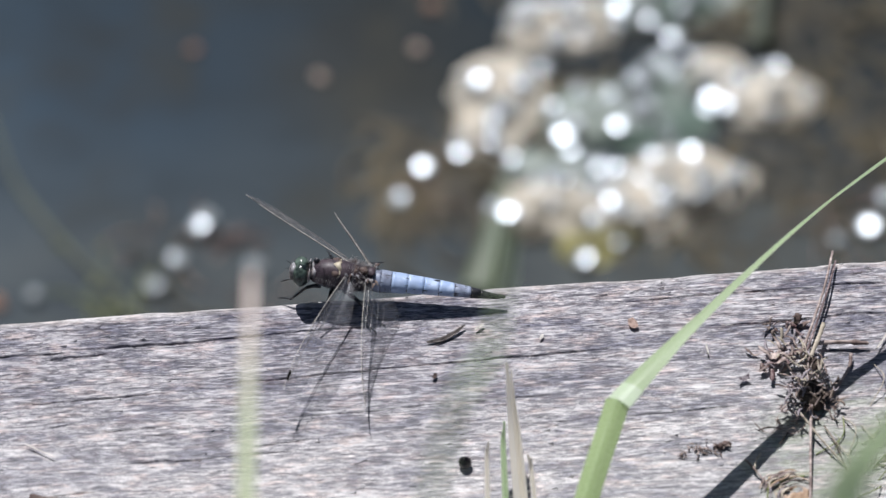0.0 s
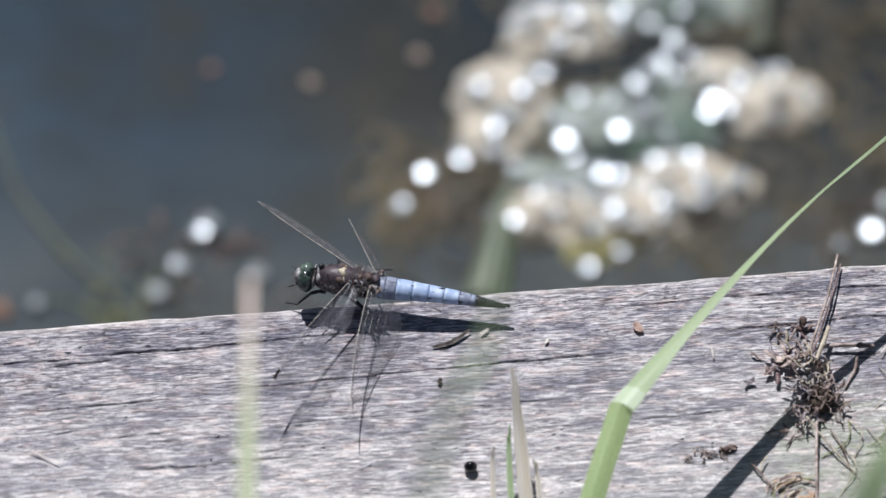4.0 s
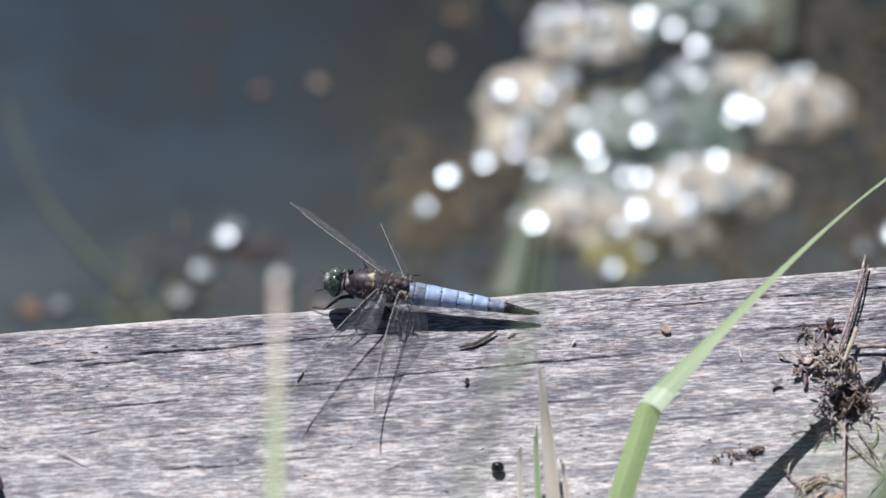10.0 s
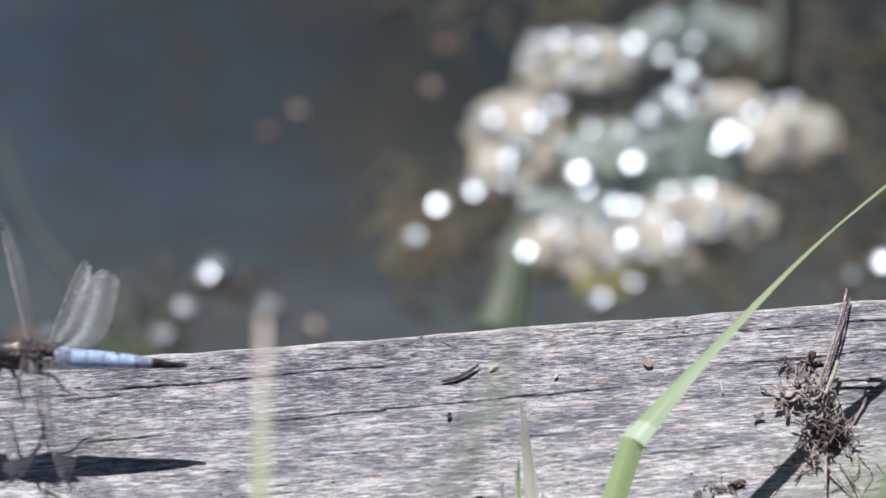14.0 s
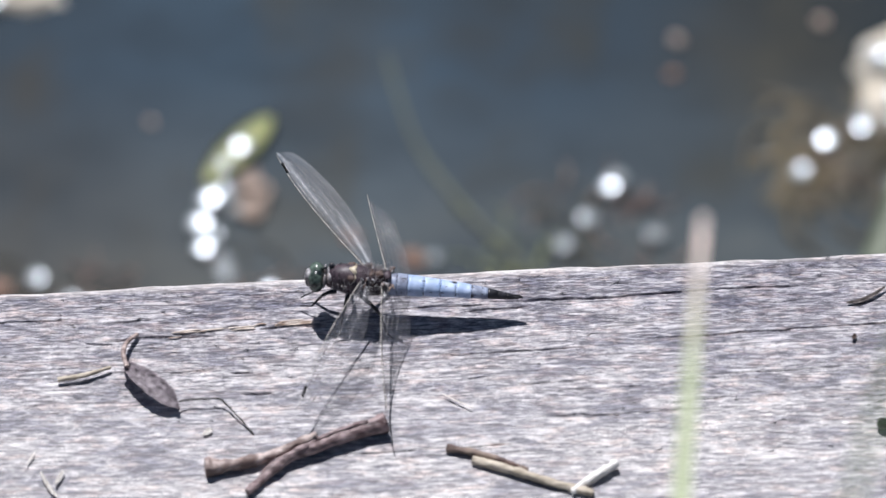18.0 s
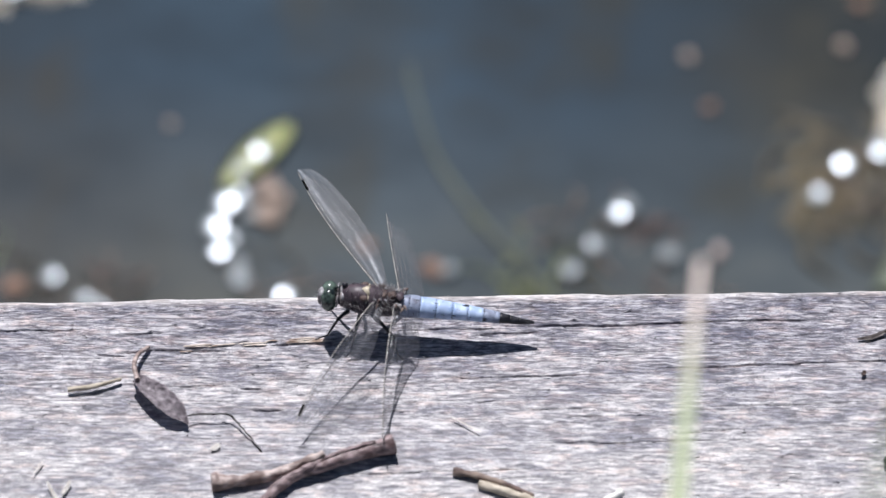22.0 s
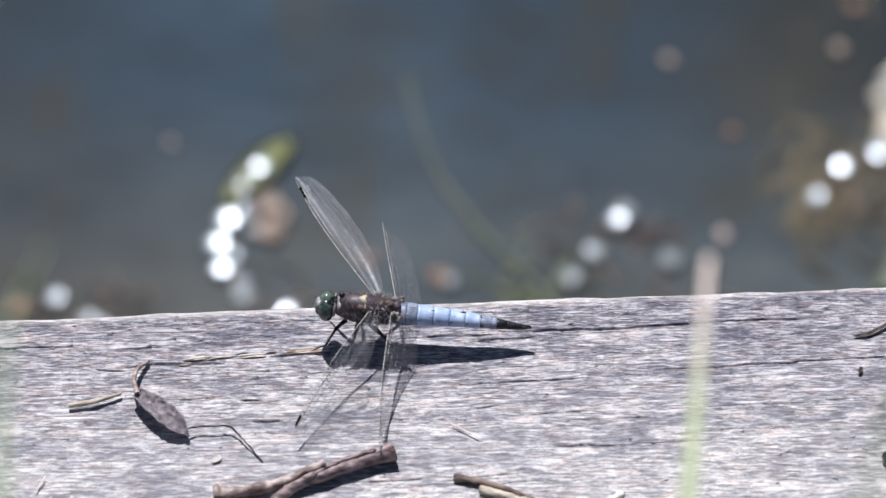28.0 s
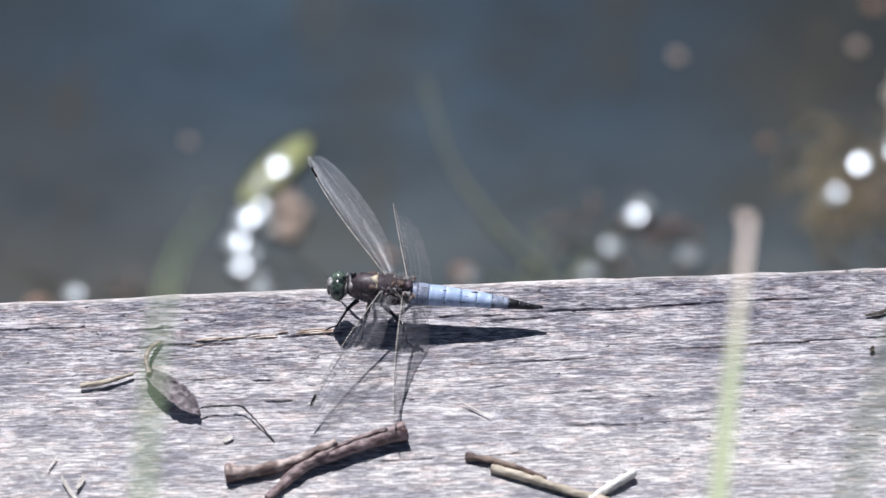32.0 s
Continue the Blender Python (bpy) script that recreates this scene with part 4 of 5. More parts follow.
def shred(rng, p, n, w, flat, rise):
    """A curled shred of dry bark, root or straw from point p (mm), as a bmesh."""
    b, turn = rng.uniform(0, 6.28), rng.uniform(-0.8, 0.8)
    pts, q = [Vector(p)], Vector(p)
    for k in range(3):
        q = q + Vector((math.cos(b), math.sin(b), 0)) * n / 3 + Vector((0, 0, rng.uniform(-0.5, 0.6) * rise))
        q.z = max(q.z, 0.25)
        pts.append(q.copy())
        b += turn * rng.uniform(0.4, 1.2)
    bm = bmesh.new()
    path = [v * MM for v in spline(pts, 3)]
    tube(bm, path, [w * (0.6 + 0.4 * math.sin(math.pi * i / (len(path) - 1))) * (1 if 0 < i < len(path) - 1 else 0.3) * rng.uniform(0.7, 1.25) * MM for i in range(len(path))], 5, flat=flat)
    return bm


twig("dry_straw", [(-172.8, -44.6, 0.8), (-167, -43.8, 1.1), (-161.4, -41.6, 0.9)], (0.6, 0.42), STRAW, "short yellow-brown straw beside the dead leaf", (), 10)


def root_clod():
    rng = random.Random(14)
    clod = empty("root_clod", 0.0805, -0.0455, 0)
    for x, y, sx, sy, sz, seed in ((1.8, -4.6, 2.8, 3.6, 2.0, 3), (2.6, 5.0, 1.6, 1.8, 1.1, 5)):
        bm = bmesh.new()
        roughen(ball(bm, (x * MM, y * MM, sz * 0.7 * MM), (sx * MM, sy * MM, sz * MM), 24, 16), 0.0016, 480, seed)
        part("soil_lump", bm, grained("dry soil", (0.022, 0.016, 0.013), (0.085, 0.062, 0.05), 900, 0.95, bump_mm=0.6), clod, "dark crumbly soil lump")
    # x, y, spread, count, thickness, flatness, height, length, materials
    for cx, cy, sx, sy, count, w, flat, top, n, mats in (
            (-6.0, 6.0, 1.8, 1.8, 26, 0.60, 0.18, 2.6, 3.6, (TWIG_PALE, TWIG_BARK, TWIG_PALE, DEADLEAF)),
            (-0.9, 9.0, 2.6, 2.4, 40, 0.34, 0.2, 3.4, 3.4, (TWIG_PALE, STRAW, TWIG_PALE, DEADLEAF)),
            (-5.0, 16.6, 1.4, 1.2, 9, 0.22, 0.5, 1.0, 2.4, (BARK, ROOTS)),
            (0.0, 15.6, 1.0, 1.0, 10, 0.55, 0.35, 1.8, 2.4, (BARK, TWIG_BARK, TWIG_PALE)),
            (2.3, 1.2, 2.0, 1.9, 22, 0.2, 0.6, 5.6, 4.8, (STRAW, STRAW, TWIG_PALE)),
            (1.6, -3.6, 2.8, 2.8, 80, 0.22, 0.25, 4.6, 3.6, (ROOTS, TWIG_PALE, BARK, DEADLEAF)),
            (-1.4, -7.6, 2.0, 2.0, 30, 0.22, 0.25, 3.4, 3.4, (ROOTS, TWIG_PALE, DEADLEAF, TWIG_PALE)),
            (4.4, -6.4, 1.8, 1.2, 24, 0.2, 0.6, 2.4, 3.4, (BARK, ROOTS, BARK)),
            (-4.8, -12.6, 1.6, 1.6, 12, 0.14, 0.9, 1.4, 4.6, (ROOTS, BARK))):
        for k in range(count):
            p = (cx + max(-1.7, min(1.7, rng.gauss(0, 0.8))) * sx, cy + max(-1.7, min(1.7, rng.gauss(0, 0.8))) * sy, rng.uniform(0.4, top))
            part("rootlet", shred(rng, p, n * rng.uniform(0.5, 1.3), w * rng.uniform(0.6, 1.5), flat, 1.4), rng.choice(mats), clod)
    return tagged(clod, "clod of soil, papery husks and dry brown rootlets on beam", "root clod")


root_clod()
for pts, r, mat, lab in ((((86.2, -31.6, 3.4), (84.6, -36.0, 3.6), (82.7, -40.2, 3.2)), (0.5, 0.4), STRAW, "short pale straw standing in the root clod"),
                         (((91.7, -38.7, 1.4), (91.0, -42.0, 0.9), (88.4, -46.5, 0.5)), (0.4, 0.3), TWIG_PALE, "thin tan root piece beside the clod"),
                         (((78.5, -55.2, 3.0), (83.0, -62.4, 1.6), (88.4, -70.6, 0.4)), (0.26, 0.2), STRAW, "long pale grass straw leaning from the clod"),
                         (((81.5, -53.9, 3.2), (80.4, -64.0, 2.4), (79.1, -78.0, 0.6)), (0.36, 0.3), TWIG_PALE, "upright dry grass straw before the clod"),
                         (((84.0, -58.0, 0.8), (86.0, -63.0, 0.9), (87.4, -69.0, 0.4)), (0.18, 0.14), BARK, "dark thin rootlet on the green-stained wood"),
                         (((66.0, -65.9, 0.7), (67.7, -69.2, 1.2), (70.2, -73.0, 0.4)), (0.28, 0.24), TWIG_PALE, "forked dry moss stem on the beam"),
                         (((67.7, -69.2, 1.2), (68.2, -67.2, 1.4), (69.4, -65.1, 1.2)), (0.24, 0.18), STRAW, "pale side branch of the forked stem")):
    twig("dry_stalk", pts, r, mat, lab, (), len(pts) + int(pts[0][0]))


def crumbs():
    rng = random.Random(4)
    heap = empty("soil_crumbs", 0.0585, -0.0625, 0)
    for k in range(46):
        x, y = rng.gauss(-0.5, 2.6), rng.gauss(0, 0.9)
        part("crumb", shred(rng, (x, y, rng.uniform(0.2, 0.7)), rng.uniform(0.5, 1.7), rng.uniform(0.10, 0.28), rng.uniform(0.4, 0.9), 0.5), rng.choice((BARK, ROOTS, TWIG_PALE)), heap)
    for x, y, s in ((2.4, 0.6, 0.75), (3.4, 1.0, 0.8), (4.3, 1.3, 0.6), (1.6, 1.2, 0.45)):
        bm = bmesh.new()
        roughen(ball(bm, (x * MM, y * MM, s * 0.6 * MM), (s * 1.2 * MM, s * MM, s * 0.8 * MM), 12, 9), 0.0006 * s, 1300, x)
        part("crumb", bm, BARK, heap)
    return tagged(heap, "scatter of brown bark crumbs on the beam", "crumbs")


crumbs()


def rotten_spot():
    """Soft orange-brown rot breaking out at the front of the beam."""
    rng = random.Random(33)
    ob = empty("rotten_wood", 0.0765, -0.0775, 0)
    rot = grained("orange brown rotten wood", (0.20, 0.12, 0.07), (0.60, 0.44, 0.31), 520, 0.8, stretch=(1, 0.4, 1), bump_mm=0.5, patch=(0.55, 0.44, 0.35), patch_scale=260)
    bm = bmesh.new()
    roughen(ball(bm, (0, 0, 0.0), (0.0036, 0.0036, 0.0005), 26, 12), 0.0014, 420, 2)
    part("rot_bed", bm, rot, ob, "crumbling orange-brown rot")
    for k in range(26):
        a = rng.uniform(0.9, 2.3)
        r0 = rng.uniform(3.0, 8.4)
        pts = [Vector((r0 * math.cos(a + 0.32 * j) * 1.05, r0 * math.sin(a + 0.32 * j), 0.4 + rng.uniform(0.0, 0.8))) + Vector((rng.uniform(-0.6, 0.6), rng.uniform(-0.6, 0.6), 0)) for j in range(4)]
        bm = bmesh.new()
        tube(bm, [v * MM for v in spline(pts, 3)], [0.05 * MM] + [rng.uniform(0.10, 0.30) * MM] * 8 + [0.05 * MM], 5, flat=0.4)
        part("splinter", bm, rng.choice((rot, TWIG_PALE, MOSS, STRAW, DEADLEAF)), ob)
    return tagged(ob, "orange-brown rotten patch with curled splinters in the beam", "rotten wood")


rotten_spot()


def moss_patch():
    rng = random.Random(6)
    ob = empty("moss_tuft", 0.090, -0.0700, 0)
    for k in range(40):
        p = Vector((rng.gauss(4, 6), rng.gauss(2, 5.5), 0.1))
        b, n = rng.uniform(-0.5, 1.2), rng.uniform(3, 9)
        bm = bmesh.new()
        tube(bm, [v * MM for v in spline([p, p + Vector((math.cos(b) * n, math.sin(b) * n, rng.uniform(0.4, 2.4))), p + Vector((math.cos(b + 0.4) * n * 1.7, math.sin(b + 0.4) * n * 1.7, 0.2))], 4)],
             rng.uniform(0.06, 0.18) * MM, 5, flat=0.6)
        part("thread", bm, MOSS if rng.random() < 0.6 else STRAW, ob)
    return tagged(ob, "thin green moss and straw threads on the beam", "moss")


moss_patch()


# ---- grass in front of the beam ----
def grass_blade(name, base, path, widths, mat, label, fold=0.25, twist=0.0, face=(1, 0, 0)):
    """A folded grass blade; path in mm from its foot, which stands at base (m)."""
    bm = bmesh.new()
    pts = spline([Vector(p) * MM for p in path], 8)
    n = len(pts)
    rows = []
    for i, p in enumerate(pts):
        t = i / (n - 1)
        d = (pts[min(i + 1, n - 1)] - pts[max(i - 1, 0)]).normalized()
        side = Vector(face)
        side = (side - d * side.dot(d)).normalized()
        side = Matrix.Rotation(twist * t, 3, d) @ side
        nor = d.cross(side)
        k = t * (len(widths) - 1)
        j = min(int(k), len(widths) - 2)
        w = (widths[j] + (widths[j + 1] - widths[j]) * (k - j)) * 0.5 * MM
        rows.append([bm.verts.new(p + side * w * s + nor * w * fold * abs(s)) for s in (-1, -0.45, 0, 0.45, 1)])
    for r, s in zip(rows, rows[1:]):
        for k in range(4):
            bm.faces.new((r[k], r[k + 1], s[k + 1], s[k]))
    ob = part(name, bm, mat, None)
    ob.matrix_basis = Matrix.Translation(base)
    rib = bmesh.new()
    tube(rib, pts, [0.22 * MM * (1 - 0.8 * i / n) for i in range(n)], 5)
    part("midrib", rib, mat, ob)
    return tagged(ob, label, "grass", "grass blades before the beam")


GROUND_Z = -0.126
FRONT_BLADE = grass_blade("grass_blade", (-0.0550, -0.1900, GROUND_Z), [(0, 0, 0), (1.6, -9, 110), (4.2, -26, 255), (6.5, -44, 401)], (3.0, 4.2, 4.3, 4.0, 3.4, 1.5), TIPPED,
                          "upright grass blade with a dried pinkish tip", 0.25)
VEIL_BLADE = grass_blade("grass_blade", (-0.075, -0.4300, GROUND_Z), [(0, 0, 0), (20, 30, 200), (35, 52, 400), (53, 83, 487.7), (62.3, 97, 499.5), (66, 111.4, 511.5)], (2.0, 2.0, 1.9, 1.9, 0.7), BLADE,
                         "tall thin green grass blade standing before the beam", 0.2)
LEFT_BLADE = grass_blade("grass_blade", (-0.167, -0.4000, GROUND_Z), [(0, 0, 0), (-4, 25, 150), (0, 60, 320), (6, 87, 460), (15.0, 95, 492)], (3.0, 4.2, 4.2, 3.6, 2.4, 1.2, 0.4), BLADE,
                         "tall green grass blade swaying before the beam", 0.2)
RIGHT_BLADE = grass_blade("grass_blade", (0.000, -0.3700, GROUND_Z), [(0, 0, 0), (14, 20, 170), (36, 50, 340), (54, 76, 398), (66, 86, 413), (84, 99, 430)], (3.2, 4.0, 6.0, 7.0, 7.0, 5.0, 2.0), BLADE,
                          "leaning green grass blade at the beam's front", 0.2, face=(0.8, -0.5, 0.3))


BENT_LEAF = None


def bent_blade():
    """The broad blade with a pale joint that leans over the beam."""
    base = Vector((0.0100, -0.2300, GROUND_Z))
    blade = grass_blade("bent_grass_blade", base, [(0, 0, 0), (5, 55, 75), (12.5, 108, 134), (17.4, 131.5, 150), (27, 156.5, 159)], (3.6, 4.4, 5.0, 5.2, 5.2), STEMGREEN,
                        "broad green grass stem with a pale joint leaning over the beam", 0.5)
    bm = bmesh.new()
    rows = []
    pts = spline([Vector(p) * MM for p in [(27, 156.5, 159), (34.5, 165.6, 160), (43.1, 176.2, 160), (63.6, 199.8, 160), (87, 221.6, 161.0), (112, 243, 160), (150, 262, 150)]], 7)
    n = len(pts)
    for i, p in enumerate(pts):
        t = i / (n - 1)
        d = (pts[min(i + 1, n - 1)] - pts[max(i - 1, 0)]).normalized()
        side = Vector((0.86, -0.5, 0.05))
        side = (side - d * side.dot(d)).normalized()
        side = Matrix.Rotation(-0.15 - 2.6 * t * t, 3, d) @ side
        nor = d.cross(side)
        w = (5.6 * (1 - t) ** 0.95 + 0.2) * 0.5 * MM
        rows.append([bm.verts.new(p + side * w * s + nor * w * 0.35 * abs(s)) for s in (-1, -0.45, 0, 0.45, 1)])
    for r, s in zip(rows, rows[1:]):
        for k in range(4):
            bm.faces.new((r[k], r[k + 1], s[k + 1], s[k]))
    LEAF_ROWS = [[v.co.copy() for v in r] for r in rows]
    global BENT_LEAF
    BENT_LEAF = part("leaf_blade", bm, BLADE, blade)
    bm = bmesh.new()
    for lift in (-0.12, 0.12):
        strip = []
        for p, r in zip(pts[:4], LEAF_ROWS[:4]):
            mid = p + (r[2] - p) * 1.0
            up = (r[4] - r[0]).cross(pts[1] - pts[0]).normalized() * lift * MM
            strip.append([bm.verts.new(mid + (v - mid) * 1.02 + up) for v in r])
        for r, q in zip(strip, strip[1:]):
            for k in range(4):
                bm.faces.new((r[k], r[k + 1], q[k + 1], q[k]))
    part("joint", bm, grass_blade_material("pale grass joint", (0.74, 0.83, 0.64), (0.86, 0.92, 0.79), (0.6, 0.72, 0.46), 0.5, 0.6), BENT_LEAF, "pale whitish joint")
    return blade


BENT = bent_blade()
SHORTS = []
for bx, by, path, wd, lab in (
        (0.0185, -0.2250, [(0, 0, 0), (-0.4, 70, 90), (-2.0, 150, 130.5), (-3.5, 172.1, 148)], (3.2, 3.8, 3.8, 2.8, 0.6), "bleached split grass blade at the beam's front"),
        (0.0122, -0.2240, [(0, 0, 0), (0.4, 70, 90), (1.1, 150, 130.5), (1.7, 161.8, 139.6)], (1.8, 2.0, 1.8, 1.2, 0.4), "short green grass blade beside the bleached one"),
        (0.0235, -0.2250, [(0, 0, 0), (-2, 70, 90), (-4.0, 148, 129), (-5.0, 156.5, 135.6)], (1.2, 1.4, 1.4, 1.0, 0.4), "short brown dry grass stub at the beam's front"),
        (0.0060, -0.2250, [(0, 0, 0), (1, 70, 90), (3.4, 149, 130), (4.2, 159, 137.4)], (1.2, 1.4, 1.4, 1.0, 0.4), "thin dry grass stub at the beam's front"),
        (0.0205, -0.2250, [(0, 0, 0), (-1, 70, 90), (-3.4, 150, 130.5), (-4.6, 171.0, 147)], (0.8, 0.9, 0.9, 0.7, 0.3), "hair-thin dry grass tip beside the bleached blade")):
    SHORTS.append(grass_blade("short_grass", (bx, by, GROUND_Z), path, wd, SHORT if "green" not in lab else BLADE, lab, 0.3))


# ---- the dragonfly ----
def lathe(bm, stations, sides=18, caps=True):
    """A body through (x, z, half width, half height) in mm."""
    rings = []
    for x, z, w, h in stations:
        rings.append([bm.verts.new((x * MM, w * math.cos(2 * math.pi * k / sides) * MM, (z + h * math.sin(2 * math.pi * k / sides)) * MM)) for k in range(sides)])
    for r, s in zip(rings, rings[1:]):
        for k in range(sides):
            bm.faces.new((r[k], s[k], s[(k + 1) % sides], r[(k + 1) % sides]))
    if caps:
        bm.faces.new(rings[0])
        bm.faces.new(rings[-1][::-1])
    return bm


fly = empty("dragonfly")
tagged(fly, "blue and black skimmer dragonfly with clear wings on the beam", "dragonfly")
FORE = ((0, 2.2), (0.1, 4.2), (0.25, 6.4), (0.45, 7.7), (0.65, 7.6), (0.8, 6.6), (0.9, 5.3), (0.96, 4.0), (0.985, 2.9), (1, 0.6))
HIND = ((0, 4.2), (0.06, 8.6), (0.15, 10.8), (0.3, 11.3), (0.5, 10.1), (0.7, 8.3), (0.85, 6.2), (0.93, 4.3), (0.97, 2.9), (1, 0.4))


def wing(name, length, chords, side, label, wash=0.0, torn=0.0):
    """One wing along local y (side +1 or -1), chord along +x; veins and dark cell on it. wash: how many degrees its tip is wrung; torn: where its outer end is broken off."""
    us, cs = [c[0] for c in chords], [c[1] for c in chords]

    def at(u, f):
        c = float(np.interp(u, us, cs))
        lead = -0.55 * math.sin(math.pi * min(u * 1.15, 1)) + 1.5 * u ** 7
        ridge = 0.16 * math.cos(f * 19) * (1 - f) + 0.10 * math.sin(f * 9 + u * 5)
        wring = radians(wash) * u
        return Vector((lead + c * f * math.cos(wring), side * length * u, ridge * (1 - u * 0.6) - 0.25 * f * f * c / 8 - c * f * math.sin(wring))) * MM

    def reach(f):
        """How far out the membrane goes at a chord place."""
        if not torn:
            return 1.0
        return torn - 0.085 * math.exp(-((f - 0.34) / 0.11) ** 2) - 0.05 * f * f + 0.014 * math.sin(f * 31)

    bm = bmesh.new()
    nu, nf = 44, 12
    grid = [[bm.verts.new(at(i / nu * reach(j / nf), j / nf)) for j in range(nf + 1)] for i in range(nu + 1)]
    for i in range(nu):
        for j in range(nf):
            q = (grid[i][j], grid[i + 1][j], grid[i + 1][j + 1], grid[i][j + 1])
            bm.faces.new(q if side < 0 else q[::-1])
    film = part(name, bm, MEMBRANE, fly, label)
    bm = bmesh.new()
    tube(bm, [at(u * reach(0), 0.0) for u in np.linspace(0, 0.985, 30)], [(0.10 - 0.045 * u) * MM for u in np.linspace(0, 1, 30)], 5)
    part("costa", bm, VEIN_PALE, film, "pale leading edge vein")
    bm = bmesh.new()
    lines = [(0.0, 0, 0.98, 0), (0.12, 0, 0.93, 0.075), (0.25, 0.05, 0.97, 0.06), (0.40, 0.1, 0.97, 0.045), (0.55, 0.04, 0.93, 0.06), (0.70, 0.04, 0.85, 0.04), (0.85, 0.03, 0.8, 0.035), (1.0, 0.0, 1.0, 0.035)]
    waves = [0, 0.01, 0.02, 0.035, 0.05, 0.05, 0.04, 0]
    dark = bmesh.new()
    for f, r in ((0.055, 0.07), (0.13, 0.085)):
        tube(dark, [at(u * reach(f), f) + Vector((0, 0, 0.05 * MM)) for u in np.linspace(0, 0.55, 20)], [r * MM * (1 - 0.6 * k / 19) for k in range(20)], 5)
    part("subcosta", dark, BLACK, film, "dark glossy veins behind the leading edge")
    for (f, a, b, r), wv in zip(lines[1:], waves[1:]):
        tube(bm, [at(u * reach(f), f + wv * math.sin(math.pi * u * 1.2)) for u in np.linspace(a, b, 24)], r * (1.3 if f < 0.2 else 0.8) * MM, 4)
    rng = random.Random(length)
    for k in range(len(lines) - 1):
        f0, f1 = lines[k][0] + waves[k] * 0.7, lines[k + 1][0] + waves[k + 1] * 0.7
        cnt = (24, 26, 34, 38, 44, 48, 50)[k]
        for j in range(cnt):
            u = max(lines[k][1], lines[k + 1][1]) + (min(lines[k][2], lines[k + 1][2]) - max(lines[k][1], lines[k + 1][1])) * (j + 0.5) / cnt
            du = rng.uniform(-0.006, 0.012)
            if u > min(reach(f0), reach(f1)) - 0.015:
                continue
            tube(bm, [at(u, f0), at(min(u + du, 1), f1)], (0.06 if k < 2 else 0.022) * MM, 3, caps=False)
            if k >= 3 and j + 1 < cnt:
                fm = (f0 + f1) / 2
                tube(bm, [at(min(u + du / 2, 1), fm), at(min(u + 0.7 / cnt, 1), fm + 0.02)], 0.016 * MM, 3, caps=False)
    part("venation", bm, VEIN, film, "fine dark net of veins")
    if torn:
        return film
    bm = bmesh.new()
    st = [[bm.verts.new(at(u, f) + Vector((0, 0, 0.07 * MM))) for f in (-0.02, 0.085)] for u in (0.835, 0.86, 0.89, 0.915)]
    for r, s in zip(st, st[1:]):
        bm.faces.new((r[0], r[1], s[1], s[0]))
    bmesh.ops.solidify(bm, geom=bm.faces[:], thickness=0.00014)
    part("pterostigma", bm, STIGMA, film, "black cell near the wing tip")
    return film


WINGS = {"FF": wing("fore_wing", 37.6, FORE, 1, "clear fore wing"), "HF": wing("hind_wing", 35.5, HIND, 1, "clear hind wing with a torn, notched tip", torn=0.64),
         "FN": wing("fore_wing", 35.8, FORE, -1, "clear fore wing", wash=20), "HN": wing("hind_wing", 35.5, HIND, -1, "clear broad hind wing", wash=52)}

# thorax, with hair, plates and collar
bm = bmesh.new()
lathe(bm, [(-12.2, 0.2, 1.2, 1.3), (-11.6, 0.5, 2.0, 2.2), (-10.0, 0.8, 2.7, 3.0), (-8.0, 0.9, 3.1, 3.4), (-5.5, 0.8, 3.3, 3.4), (-3.0, 0.6, 3.2, 3.2), (-0.5, 0.4, 2.9, 2.8), (1.2, 0.3, 2.3, 2.2), (2.0, 0.3, 1.7, 1.7)], 22)
roughen(bm.verts, 0.00025, 420, 1)
thorax = part("thorax", bm, THORAX, fly, "brown hairy thorax")
bm = bmesh.new()
rim = [(-7.5, 0.0, 4.25), (-6.2, 1.3, 3.75), (-5.5, 1.25, 3.75), (-5.9, 0.3, 4.2), (-5.9, -0.3, 4.2), (-5.5, -1.25, 3.75), (-6.2, -1.3, 3.75)]
top = [bm.verts.new(Vector(p) * MM + Vector((0, 0, 0.00022))) for p in rim]
low = [bm.verts.new(Vector(p) * MM - Vector((0, 0, 0.0003))) for p in rim]
for k in range(7):
    bm.faces.new((top[k], top[(k + 1) % 7], low[(k + 1) % 7], low[k]))
hub, hub_low = bm.verts.new((-6.2 * MM, 0, 4.62 * MM)), bm.verts.new((-6.2 * MM, 0, 3.9 * MM))
for k in range(7):
    bm.faces.new((hub, top[(k + 1) % 7], top[k]))
    bm.faces.new((hub_low, low[k], low[(k + 1) % 7]))
part("wing_base_plate", bm, CREAM, thorax, "small cream triangle between the wing bases")
for s in (-1, 1):
    bm = bmesh.new()
    roughen(ball(bm, (-6.9 * MM, s * 1.95 * MM, 3.35 * MM), (0.95 * MM, 0.75 * MM, 0.5 * MM), 14, 8, pose(0, 0, 0, -28 * s, 0, 20 * s)), 0.0001, 900, s)
    part("shoulder_lobe", bm, BARK, thorax, "olive brown shoulder lobe")
    bm = bmesh.new()
    tube(bm, spline([Vector(p) * MM for p in ((-6.1, s * 1.3, 3.95), (-5.9, s * 2.0, 3.55), (-6.3, s * 2.6, 2.9))], 4), [0.17 * MM] * 6 + [0.1 * MM] * 3, 6)
    part("lobe_rim", bm, CREAM, thorax, "thin cream rim")
